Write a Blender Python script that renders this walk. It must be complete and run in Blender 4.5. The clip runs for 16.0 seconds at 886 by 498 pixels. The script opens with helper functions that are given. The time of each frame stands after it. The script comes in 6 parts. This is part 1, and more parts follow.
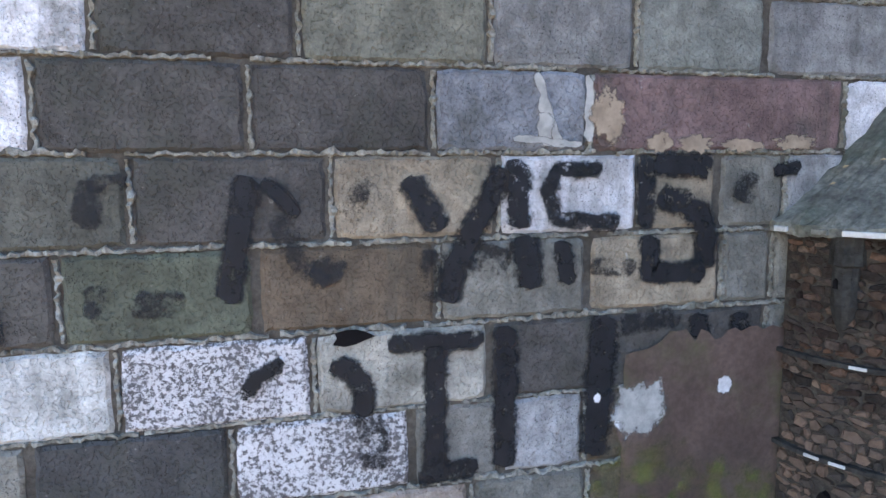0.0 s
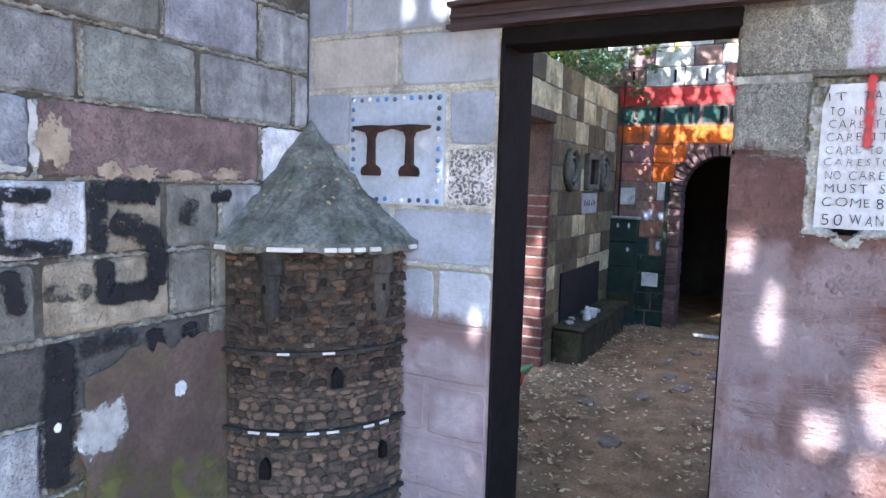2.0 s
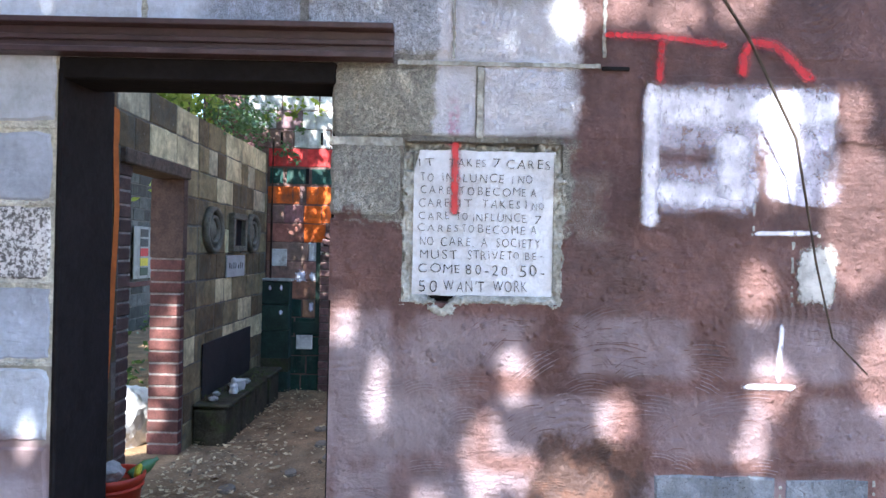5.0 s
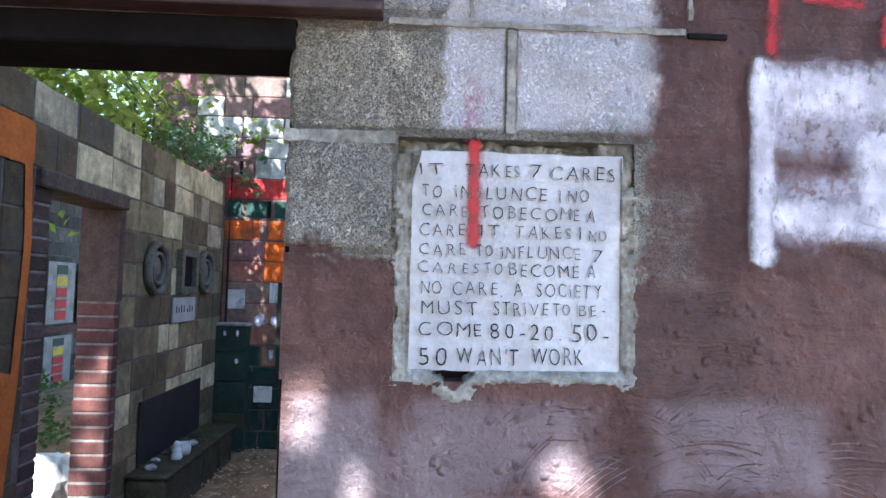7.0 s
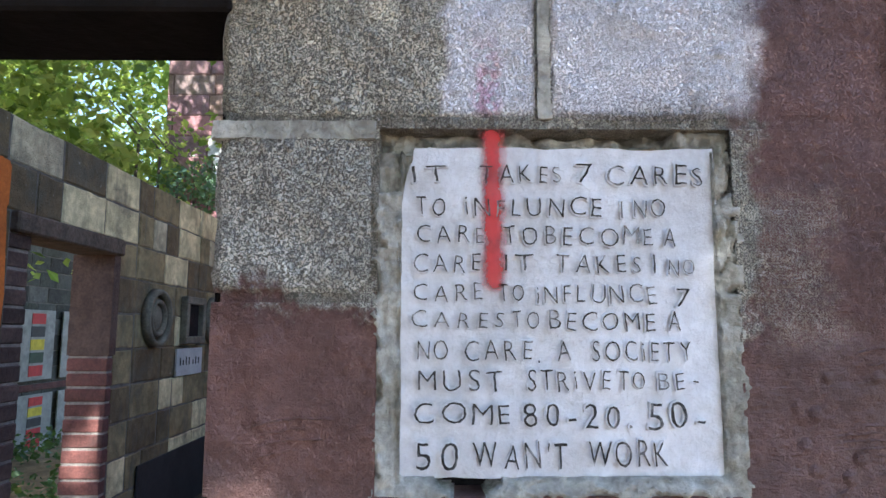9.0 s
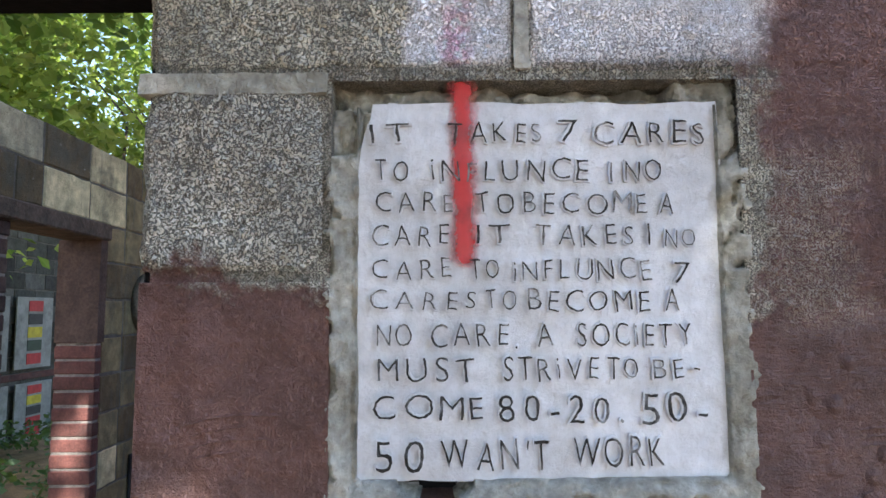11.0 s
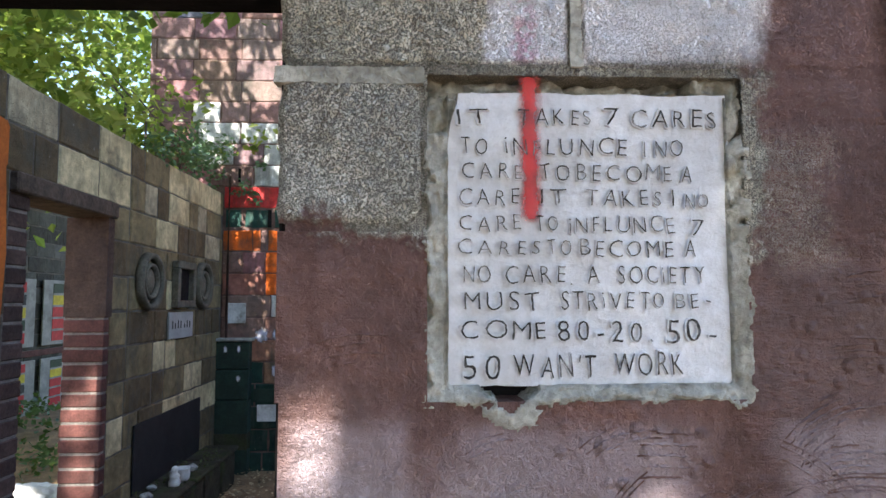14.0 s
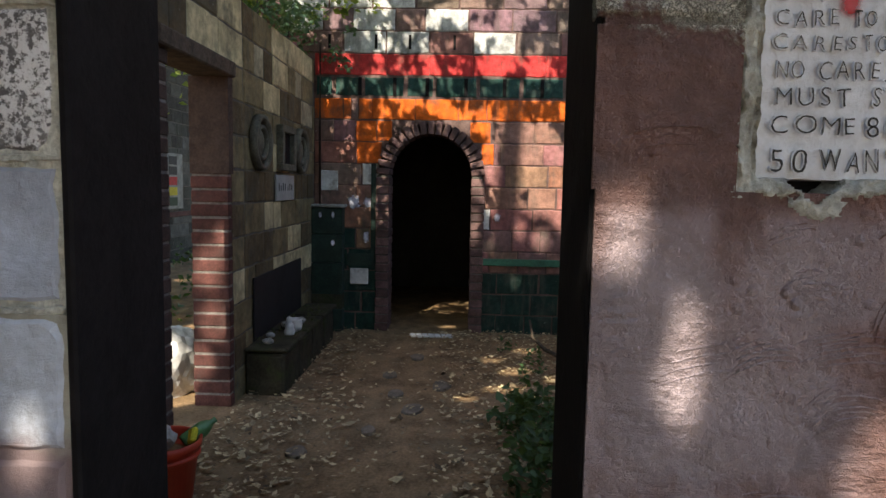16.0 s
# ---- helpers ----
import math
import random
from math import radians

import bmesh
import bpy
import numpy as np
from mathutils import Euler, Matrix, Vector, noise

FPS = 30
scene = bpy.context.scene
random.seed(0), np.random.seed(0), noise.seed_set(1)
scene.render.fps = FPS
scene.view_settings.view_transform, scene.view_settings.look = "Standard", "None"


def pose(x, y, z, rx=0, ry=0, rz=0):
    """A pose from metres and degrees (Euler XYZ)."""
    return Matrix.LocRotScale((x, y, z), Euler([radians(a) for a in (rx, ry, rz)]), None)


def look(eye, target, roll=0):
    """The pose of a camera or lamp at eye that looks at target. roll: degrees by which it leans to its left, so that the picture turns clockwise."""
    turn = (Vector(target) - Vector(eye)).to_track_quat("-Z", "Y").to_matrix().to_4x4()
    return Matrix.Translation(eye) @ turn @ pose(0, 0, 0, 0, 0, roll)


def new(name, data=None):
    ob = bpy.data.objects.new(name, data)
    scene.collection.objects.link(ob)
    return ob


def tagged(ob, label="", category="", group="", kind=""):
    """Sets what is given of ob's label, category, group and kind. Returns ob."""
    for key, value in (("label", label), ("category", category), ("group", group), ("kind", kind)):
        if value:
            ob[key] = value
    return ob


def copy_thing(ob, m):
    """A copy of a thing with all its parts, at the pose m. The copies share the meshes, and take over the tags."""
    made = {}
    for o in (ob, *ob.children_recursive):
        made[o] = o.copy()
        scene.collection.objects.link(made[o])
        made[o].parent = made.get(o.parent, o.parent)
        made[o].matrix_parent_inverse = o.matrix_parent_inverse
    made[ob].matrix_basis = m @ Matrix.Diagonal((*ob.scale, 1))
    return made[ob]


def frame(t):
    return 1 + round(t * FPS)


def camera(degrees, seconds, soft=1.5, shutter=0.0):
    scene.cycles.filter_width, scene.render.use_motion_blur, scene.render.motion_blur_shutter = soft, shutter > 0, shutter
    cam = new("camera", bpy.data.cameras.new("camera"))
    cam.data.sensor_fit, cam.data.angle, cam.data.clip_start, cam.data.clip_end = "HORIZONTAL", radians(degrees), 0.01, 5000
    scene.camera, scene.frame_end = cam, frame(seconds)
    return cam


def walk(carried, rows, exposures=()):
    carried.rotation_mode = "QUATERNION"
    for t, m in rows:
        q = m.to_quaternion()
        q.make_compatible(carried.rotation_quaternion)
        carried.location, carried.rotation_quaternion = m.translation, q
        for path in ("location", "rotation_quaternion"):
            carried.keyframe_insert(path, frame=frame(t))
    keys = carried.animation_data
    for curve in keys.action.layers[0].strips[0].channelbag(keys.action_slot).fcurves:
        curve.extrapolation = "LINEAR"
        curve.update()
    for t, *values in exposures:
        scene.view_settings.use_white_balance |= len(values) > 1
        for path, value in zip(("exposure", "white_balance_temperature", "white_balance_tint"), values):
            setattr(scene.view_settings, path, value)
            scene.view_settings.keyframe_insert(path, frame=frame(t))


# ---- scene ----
cam = camera(67.9, 16.0)
PATH = [
    (0, (0.169, 0.214, 1.34), (0.655, 2.138, 1.095), -0.5),
    (0.5, (0.102, 0.242, 1.358), (1.157, 1.925, 1.125), 0.3),
    (1, (0.048, 0.25, 1.377), (1.497, 1.614, 1.178), 0.2),
    (1.5, (0.026, 0.185, 1.39), (1.711, 1.246, 1.205), 0.8),
    (2, (-0.021, 0.103, 1.388), (1.738, 1.033, 1.191), 1.6),
    (2.5, (-0.061, 0.053, 1.393), (1.73, 0.922, 1.201), 0.6),
    (3, (-0.083, 0.011, 1.396), (1.786, 0.702, 1.223), 0.4),
    (3.5, (-0.072, -0.037, 1.395), (1.875, 0.391, 1.23), 0.6),
    (4, (-0.007, -0.072, 1.401), (1.98, 0.132, 1.308), 0.5),
    (4.2, (0.036, -0.064, 1.404), (2.029, 0.085, 1.331), 0.7),
    (6.3, (0.728, 0.009, 1.42), (2.725, -0.078, 1.496), 1.3),
    (6.5, (0.771, 0.014, 1.421), (2.768, -0.066, 1.505), 1.4),
    (7, (0.859, 0.052, 1.433), (2.853, -0.042, 1.559), 1.3),
    (7.5, (0.91, 0.085, 1.434), (2.9, -0.035, 1.602), 1.0),
    (8, (1.009, 0.076, 1.435), (2.996, -0.004, 1.646), 0.4),
    (8.2, (1.068, 0.052, 1.447), (3.055, 0.017, 1.673), 0.4),
    (10.3, (1.294, -0.003, 1.462), (3.277, -0.017, 1.722), -0.1),
    (10.5, (1.304, -0.007, 1.462), (3.288, -0.019, 1.714), -0.2),
    (11, (1.317, -0.027, 1.457), (3.307, -0.035, 1.657), -0.4),
    (11.5, (1.322, -0.033, 1.451), (3.314, -0.042, 1.623), 0.0),
    (12, (1.32, -0.033, 1.45), (3.313, -0.041, 1.618), 0.1),
    (12.5, (1.321, -0.035, 1.447), (3.313, -0.047, 1.625), 0.2),
    (13, (1.315, -0.034, 1.445), (3.306, -0.054, 1.637), 0.2),
    (13.5, (1.234, 0.008, 1.437), (3.224, -0.035, 1.63), 0.3),
    (14, (1.144, 0.095, 1.403), (3.136, 0.01, 1.565), -0.1),
    (14.5, (1.08, 0.21, 1.383), (3.073, 0.078, 1.48), -0.2),
    (15, (1.041, 0.299, 1.334), (3.036, 0.149, 1.325), 0.1),
    (15.5, (1.039, 0.378, 1.307), (3.034, 0.291, 1.191), 0.7),
    (16, (1.095, 0.426, 1.283), (3.085, 0.488, 1.093), 1.1),
]
STOPS = [(0, 2.22, 5850, 12), (1.5, 2.56, 5700, 14), (4, 2.42, 5720, 12), (7, 2.2, 5600, 12), (10.5, 1.94, 6150, 11), (13, 1.94, 6250, 11), (14.5, 1.97, 6500, 10), (15, 1.93, 6800, 10), (15.5, 1.9, 6850, 9), (16, 1.1, 7100, 10)]
walk(cam, [(t, look(eye, target, roll)) for t, eye, target, roll in PATH], STOPS)

# ---- light ----
TO_SUN = Vector((-0.686, 0.170, 0.707)).normalized()
world = bpy.data.worlds.new("sky")
scene.world = world
world.use_nodes = True
sky = world.node_tree.nodes.new("ShaderNodeTexSky")
sky.sky_type, sky.sun_disc = "NISHITA", False
sky.sun_elevation, sky.sun_rotation = math.asin(TO_SUN.z), math.atan2(TO_SUN.x, TO_SUN.y)
world.node_tree.links.new(sky.outputs[0], world.node_tree.nodes["Background"].inputs[0])
world.node_tree.nodes["Background"].inputs[1].default_value = 0.15
sun = new("sun", bpy.data.lights.new("sun", "SUN"))
sun.data.energy, sun.data.angle, sun.data.color = 5.0, radians(0.45), (1.0, 0.93, 0.82)
sun.matrix_world = look(TO_SUN * 30, (0, 0, 0))


# ---- materials ----
class Nodes:
    """A short way to write node trees."""

    def __init__(self, name):
        self.mat = bpy.data.materials.new(name)
        self.mat.use_nodes = True
        self.tree = self.mat.node_tree
        self.bsdf = self.tree.nodes["Principled BSDF"]
        self.pos = self.tree.nodes.new("ShaderNodeNewGeometry").outputs["Position"]

    def put(self, socket, value):
        if isinstance(value, bpy.types.NodeSocket):
            self.tree.links.new(value, socket)
        elif isinstance(value, (tuple, list)) and len(value) == 3 and socket.type == "RGBA":
            socket.default_value = (*value, 1)
        else:
            socket.default_value = value

    def math(self, op, a, b=0.0, c=0.0):
        n = self.tree.nodes.new("ShaderNodeMath")
        n.operation = op
        for s, v in zip(n.inputs, (a, b, c)):
            self.put(s, v)
        return n.outputs[0]

    def noise(self, scale, detail=4.0, rough=0.55, vector=None, stretch=None):
        n = self.tree.nodes.new("ShaderNodeTexNoise")
        n.inputs["Scale"].default_value, n.inputs["Detail"].default_value, n.inputs["Roughness"].default_value = scale, detail, rough
        v = vector or self.pos
        if stretch:
            m = self.tree.nodes.new("ShaderNodeMapping")
            self.put(m.inputs[0], v)
            m.inputs["Scale"].default_value = stretch
            v = m.outputs[0]
        self.put(n.inputs["Vector"], v)
        return n.outputs[0]

    def cells(self, scale, feature="F1"):
        n = self.tree.nodes.new("ShaderNodeTexVoronoi")
        n.feature = feature
        n.inputs["Scale"].default_value = scale
        self.put(n.inputs["Vector"], self.pos)
        return n.outputs["Distance"]

    def step(self, x, lo, hi):
        n = self.tree.nodes.new("ShaderNodeMapRange")
        n.interpolation_type = "SMOOTHSTEP"
        for s, v in zip(n.inputs, (x, lo, hi, 0.0, 1.0)):
            self.put(s, v)
        return n.outputs[0]

    def mix(self, f, a, b, blend="MIX"):
        n = self.tree.nodes.new("ShaderNodeMix")
        n.data_type, n.blend_type = "RGBA", blend
        self.put(n.inputs[0], f)
        self.put(n.inputs[6], a)
        self.put(n.inputs[7], b)
        return n.outputs[2]

    def axes(self):
        n = self.tree.nodes.new("ShaderNodeSeparateXYZ")
        self.put(n.inputs[0], self.pos)
        return n.outputs

    def info(self, name):
        return self.tree.nodes.new("ShaderNodeObjectInfo").outputs[name]

    def vary(self, col, amount, scale, salt=0.0):
        """col times 1 - amount .. 1 + amount, by noise."""
        f = self.noise(scale, 5.0, 0.6)
        f = self.step(f, 0.3, 0.7)
        lo, hi = 1 - amount, 1 + amount
        return self.mix(1.0, col, self.mix(f, (lo, lo, lo), (hi, hi, hi)), "MULTIPLY")

    def bump(self, height, strength, distance=0.01, below=None):
        n = self.tree.nodes.new("ShaderNodeBump")
        n.inputs["Distance"].default_value = distance
        self.put(n.inputs["Strength"], strength)
        self.put(n.inputs["Height"], height)
        if below:
            self.put(n.inputs["Normal"], below)
        return n.outputs[0]

    def done(self, col, rough=0.85, normal=None, metal=0.0, spec=0.4):
        self.put(self.bsdf.inputs["Base Color"], col)
        self.put(self.bsdf.inputs["Roughness"], rough)
        self.put(self.bsdf.inputs["Metallic"], metal)
        self.put(self.bsdf.inputs["Specular IOR Level"], spec)
        if normal:
            self.put(self.bsdf.inputs["Normal"], normal)
        return self.mat


def surface(name, col=None, var=0.22, coarse=7.0, fine=90.0, relief=0.5, rough=0.85, spec=0.35, metal=0.0, stain=None, amount=0.5, each=0.0):
    """A worn surface: colour (None: the piece's own), blotches, grain, relief, and stains of a second colour."""
    n = Nodes(name)
    c = n.info("Color") if col is None else col
    if each:
        r = n.info("Random")
        k = n.math("MULTIPLY_ADD", r, 2 * each, 1 - each)
        g = n.tree.nodes.new("ShaderNodeCombineColor")
        for s in g.inputs:
            n.put(s, k)
        c = n.mix(1.0, c, g.outputs[0], "MULTIPLY")
    c = n.vary(c, var, coarse)
    c = n.vary(c, var * 0.7, fine)
    if stain:
        c = n.mix(n.math("MULTIPLY", n.step(n.noise(coarse * 0.6, 8.0, 0.65), 0.5, 0.68), amount), c, stain)
    h = n.math("ADD", n.noise(fine, 6.0, 0.7), n.math("MULTIPLY", n.noise(coarse * 2, 4.0), 1.5))
    return n.done(c, rough, n.bump(h, relief, 0.006), metal, spec)


def block_material():
    """Concrete block in its own colour: sandy grain, pits, blotches, dark weathering."""
    n = Nodes("concrete_block")
    c = n.vary(n.info("Color"), 0.28, 6.0)
    c = n.vary(c, 0.2, 22.0)
    c = n.vary(c, 0.12, 190.0)
    c = n.mix(n.math("MULTIPLY", n.step(n.noise(16.0, 5.0, 0.6, None, (1.0, 1.0, 0.18)), 0.5, 0.7), 0.4), c, (0.09, 0.09, 0.075))
    c = n.mix(n.math("MULTIPLY", n.step(n.noise(3.4, 9.0, 0.7), 0.5, 0.68), 0.6), c, (0.07, 0.075, 0.06))
    c = n.mix(n.math("MULTIPLY", n.step(n.noise(24.0, 6.0, 0.7), 0.66, 0.72), 0.5), c, (0.5, 0.5, 0.48))
    pits = n.step(n.noise(130.0, 3.0, 0.6), 0.28, 0.5)
    # open pores, in patches
    pores = n.math("MULTIPLY", n.step(n.cells(105.0), 0.24, 0.10), n.step(n.noise(8.0, 5.0, 0.65), 0.46, 0.62))
    c = n.mix(n.math("MULTIPLY", pores, 0.75), c, (0.03, 0.03, 0.027))
    c = n.mix(n.math("MULTIPLY", n.step(n.noise(70.0, 5.0, 0.75), 0.63, 0.72), 0.35), c, (0.42, 0.42, 0.40))
    h = n.math("ADD", pits, n.math("MULTIPLY", n.noise(16.0, 5.0), 1.6))
    h = n.math("SUBTRACT", h, n.math("MULTIPLY", pores, 0.8))
    return n.done(c, 0.88, n.bump(h, 0.7, 0.006), 0.0, 0.3)


def worn_white_material():
    """White paint rubbed off a rough grey block."""
    n = Nodes("worn_white_paint")
    f = n.step(n.math("ADD", n.noise(85.0, 4.0, 0.75), n.math("MULTIPLY_ADD", n.noise(9.0, 4.0), 0.3, -0.15)), 0.44, 0.55)
    c = n.mix(f, n.vary((0.13, 0.125, 0.13), 0.3, 40.0), n.vary((0.62, 0.62, 0.64), 0.16, 9.0))
    return n.done(c, 0.85, n.bump(n.noise(75.0, 5.0, 0.7), 0.9, 0.005))


def gate_wall_material():
    """Blocks of the gate wall: sandy concrete, brown red masonry paint with a ragged edge, a lavender coat beside the tower, white overspray."""
    n = Nodes("gate_wall_paint")
    x, y, z = n.axes()
    edge = n.math("MULTIPLY_ADD", n.noise(7.0, 7.0, 0.65), 0.24, -0.12)
    fineedge = n.math("MULTIPLY_ADD", n.noise(60.0, 3.0, 0.6), 0.03, -0.015)
    e = n.math("ADD", edge, fineedge)
    grains = n.step(n.math("ABSOLUTE", n.math("SUBTRACT", n.noise(300.0, 1.5, 0.5), 0.5)), 0.008, 0.085)
    bare = n.vary(n.vary(n.info("Color"), 0.2, 9.0), 0.2, 60.0)
    bare = n.mix(n.math("MULTIPLY", n.math("SUBTRACT", 1.0, grains), n.math("MULTIPLY_ADD", n.step(y, 0.65, 0.55), 0.68, 0.14)), bare, (0.115, 0.11, 0.10))
    red = n.vary(n.vary((0.172, 0.094, 0.084), 0.28, 5.0), 0.12, 45.0)
    red = n.mix(n.math("MULTIPLY", n.step(n.noise(2.6, 7.0, 0.65), 0.50, 0.68), 0.45), red, (0.10, 0.08, 0.08))
    red = n.mix(n.math("MULTIPLY", n.step(n.noise(9.0, 6.0, 0.7), 0.6, 0.72), 0.35), red, (0.30, 0.22, 0.21))
    lav = n.vary(n.vary((0.35, 0.30, 0.335), 0.18, 5.0), 0.1, 30.0)
    lav = n.mix(n.step(n.math("ADD", z, n.math("MULTIPLY", e, 1.2)), 0.78, 0.88), lav, n.vary((0.20, 0.145, 0.15), 0.2, 7.0))
    # paler middle of each block where the coat is thin
    g = n.tree.nodes.new("ShaderNodeSeparateXYZ")
    n.put(g.inputs[0], n.tree.nodes.new("ShaderNodeTexCoord").outputs["Generated"])
    wob = n.math("MULTIPLY_ADD", n.noise(6.0, 5.0), 0.3, -0.15)
    mid = 1.0
    for s in (g.outputs[0], g.outputs[2]):
        d = n.math("ADD", n.math("ABSOLUTE", n.math("SUBTRACT", s, 0.5)), wob)
        mid = n.math("MULTIPLY", mid, n.step(d, 0.46, 0.26))
    mid = n.math("MULTIPLY", mid, n.math("MAXIMUM", n.step(z, 1.29, 1.24), n.step(y, 0.55, 0.65)))
    mid = n.math("MULTIPLY", n.math("MULTIPLY", mid, n.step(n.info("Random"), -0.3, 0.7)), 0.85)
    streak = n.math("MULTIPLY", n.step(n.noise(9.0, 6.0, 0.65, None, (1.0, 1.0, 0.22)), 0.38, 0.64), 0.4)
    red = n.mix(mid, red, n.mix(streak, n.vary((0.295, 0.232, 0.252), 0.2, 7.0), (0.44, 0.365, 0.39)))
    # squarish mottled brown patch low on the wall
    brown_patch = n.math("MULTIPLY", n.step(n.math("ABSOLUTE", n.math("ADD", n.math("ADD", y, e), 0.40)), 0.15, 0.11), n.step(n.math("ABSOLUTE", n.math("SUBTRACT", n.math("ADD", z, e), 0.82)), 0.15, 0.11))
    red = n.mix(brown_patch, red, n.mix(n.step(n.noise(11.0, 4.0, 0.6), 0.46, 0.58), (0.10, 0.06, 0.05), (0.16, 0.085, 0.062)))
    chalk = n.math("MULTIPLY", n.step(n.math("ADD", y, e), -0.16, 0.0), n.step(n.math("ADD", z, n.math("MULTIPLY", e, 0.6)), 1.27, 1.16))
    red = n.mix(n.math("MULTIPLY", chalk, n.math("MULTIPLY_ADD", n.step(n.noise(8.0, 6.0, 0.65, None, (1.0, 1.0, 0.35)), 0.35, 0.62), 0.55, 0.2)), red, n.vary((0.36, 0.30, 0.325), 0.15, 12.0))
    lav = n.mix(n.math("MULTIPLY", n.math("SUBTRACT", 0.85, mid), 0.6), lav, (0.19, 0.14, 0.145))
    # where the brown red paint lies, right of the doorway
    low = n.step(n.math("ADD", z, e), 1.50, 1.475)
    side = n.step(n.math("ADD", y, n.math("MULTIPLY", e, 0.7)), -0.335, -0.36)
    painted = n.math("MAXIMUM", low, side)
    haze = n.math("MULTIPLY", n.math("MULTIPLY", side, n.step(n.math("ABSOLUTE", n.math("SUBTRACT", z, 1.53)), 0.11, 0.05)), n.step(n.math("ADD", y, e), -0.47, -0.40))
    painted = n.math("MULTIPLY", painted, n.math("SUBTRACT", 1.0, n.math("MULTIPLY", haze, n.math("MULTIPLY", grains, 0.42))))
    right = n.mix(painted, bare, red)
    # white overspray over the plaque
    dots = n.step(n.math("ABSOLUTE", n.math("SUBTRACT", n.noise(300.0, 1.5, 0.5), 0.5)), 0.002, 0.04)
    s1 = n.math("MULTIPLY", n.step(n.math("ADD", y, n.math("MULTIPLY", e, 0.4)), 0.008, -0.006), n.step(n.math("SUBTRACT", y, n.math("MULTIPLY", e, 0.5)), -0.365, -0.325))
    s2 = n.math("MULTIPLY", n.step(z, 1.70, 1.715), n.step(n.math("ADD", z, e), 2.12, 2.0))
    fade = n.math("SUBTRACT", 1.0, n.math("MULTIPLY", n.step(n.math("SUBTRACT", -0.1, y), 0.0, 0.15), n.math("MULTIPLY", n.step(z, 1.745, 1.695), 0.75)))
    joint = n.step(n.math("ABSOLUTE", n.math("ADD", y, 0.109)), 0.008, 0.014)
    fade = n.math("MULTIPLY", fade, n.math("MAXIMUM", joint, n.step(z, 1.88, 1.90)))
    spray = n.math("MULTIPLY", n.math("MULTIPLY", s1, s2), n.math("MULTIPLY", n.math("MULTIPLY_ADD", dots, 0.62, 0.38), fade))
    pink = n.math("MULTIPLY", n.step(n.math("ABSOLUTE", n.math("ADD", y, 0.044)), 0.026, 0.004), n.step(n.noise(90.0, 3.0), 0.36, 0.6))
    pink = n.math("MULTIPLY", pink, n.step(n.math("ADD", z, e), 1.86, 1.72))
    right = n.mix(spray, right, n.mix(n.math("MULTIPLY", pink, 0.7), (0.88, 0.88, 0.95), (0.76, 0.36, 0.55)))
    # left of the doorway: lavender below, bare above
    plain = n.vary(n.vary(n.info("Color"), 0.16, 7.0), 0.08, 60.0)
    left = n.mix(n.step(n.math("ADD", z, n.math("MULTIPLY", e, 0.6)), 0.97, 0.91), plain, lav)
    c = n.mix(n.step(y, 0.55, 0.65), right, left)
    smooth = n.math("MULTIPLY", n.step(n.math("ADD", z, e), 1.50, 1.46), 0.8)
    sweep = n.math("MULTIPLY", n.noise(12.0, 5.0, 0.65, None, (1.0, 1.0, 4.0)), n.step(n.noise(4.0, 3.0), 0.45, 0.6))
    h = n.math("ADD", n.math("MULTIPLY", grains, n.math("SUBTRACT", 1.0, smooth)), n.math("MULTIPLY", sweep, 2.2))
    h = n.math("ADD", h, n.math("MULTIPLY", n.noise(13.0, 5.0, 0.6), 3.0))
    h = n.math("ADD", h, n.math("MULTIPLY", n.step(n.noise(40.0, 2.0, 0.4), 0.56, 0.8), 0.4))
    h = n.math("ADD", h, n.math("MULTIPLY", n.noise(85.0, 3.0, 0.6), n.math("MULTIPLY", n.step(n.noise(5.0, 4.0), 0.42, 0.64), 0.9)))
    lumps = n.math("MULTIPLY", n.step(n.cells(34.0), 0.34, 0.08), n.step(n.noise(6.0, 4.0, 0.6), 0.52, 0.64))
    h = n.math("ADD", h, n.math("MULTIPLY", lumps, 1.2))
    arcs = n.math("SINE", n.math("ADD", n.math("MULTIPLY", n.cells(2.3), 150.0), n.math("MULTIPLY", n.noise(5.0, 5.0, 0.6), 34.0)))
    h = n.math("ADD", h, n.math("MULTIPLY", n.math("MULTIPLY", n.math("MULTIPLY", arcs, n.step(y, 0.65, 0.55)), n.step(n.noise(3.6, 4.0), 0.54, 0.66)), 0.3))
    return n.done(c, n.math("MULTIPLY_ADD", painted, -0.2, 0.85), n.bump(h, n.math("MULTIPLY_ADD", n.step(y, 0.55, 0.65), -0.6, 1.0), 0.010), 0.0, 0.4)


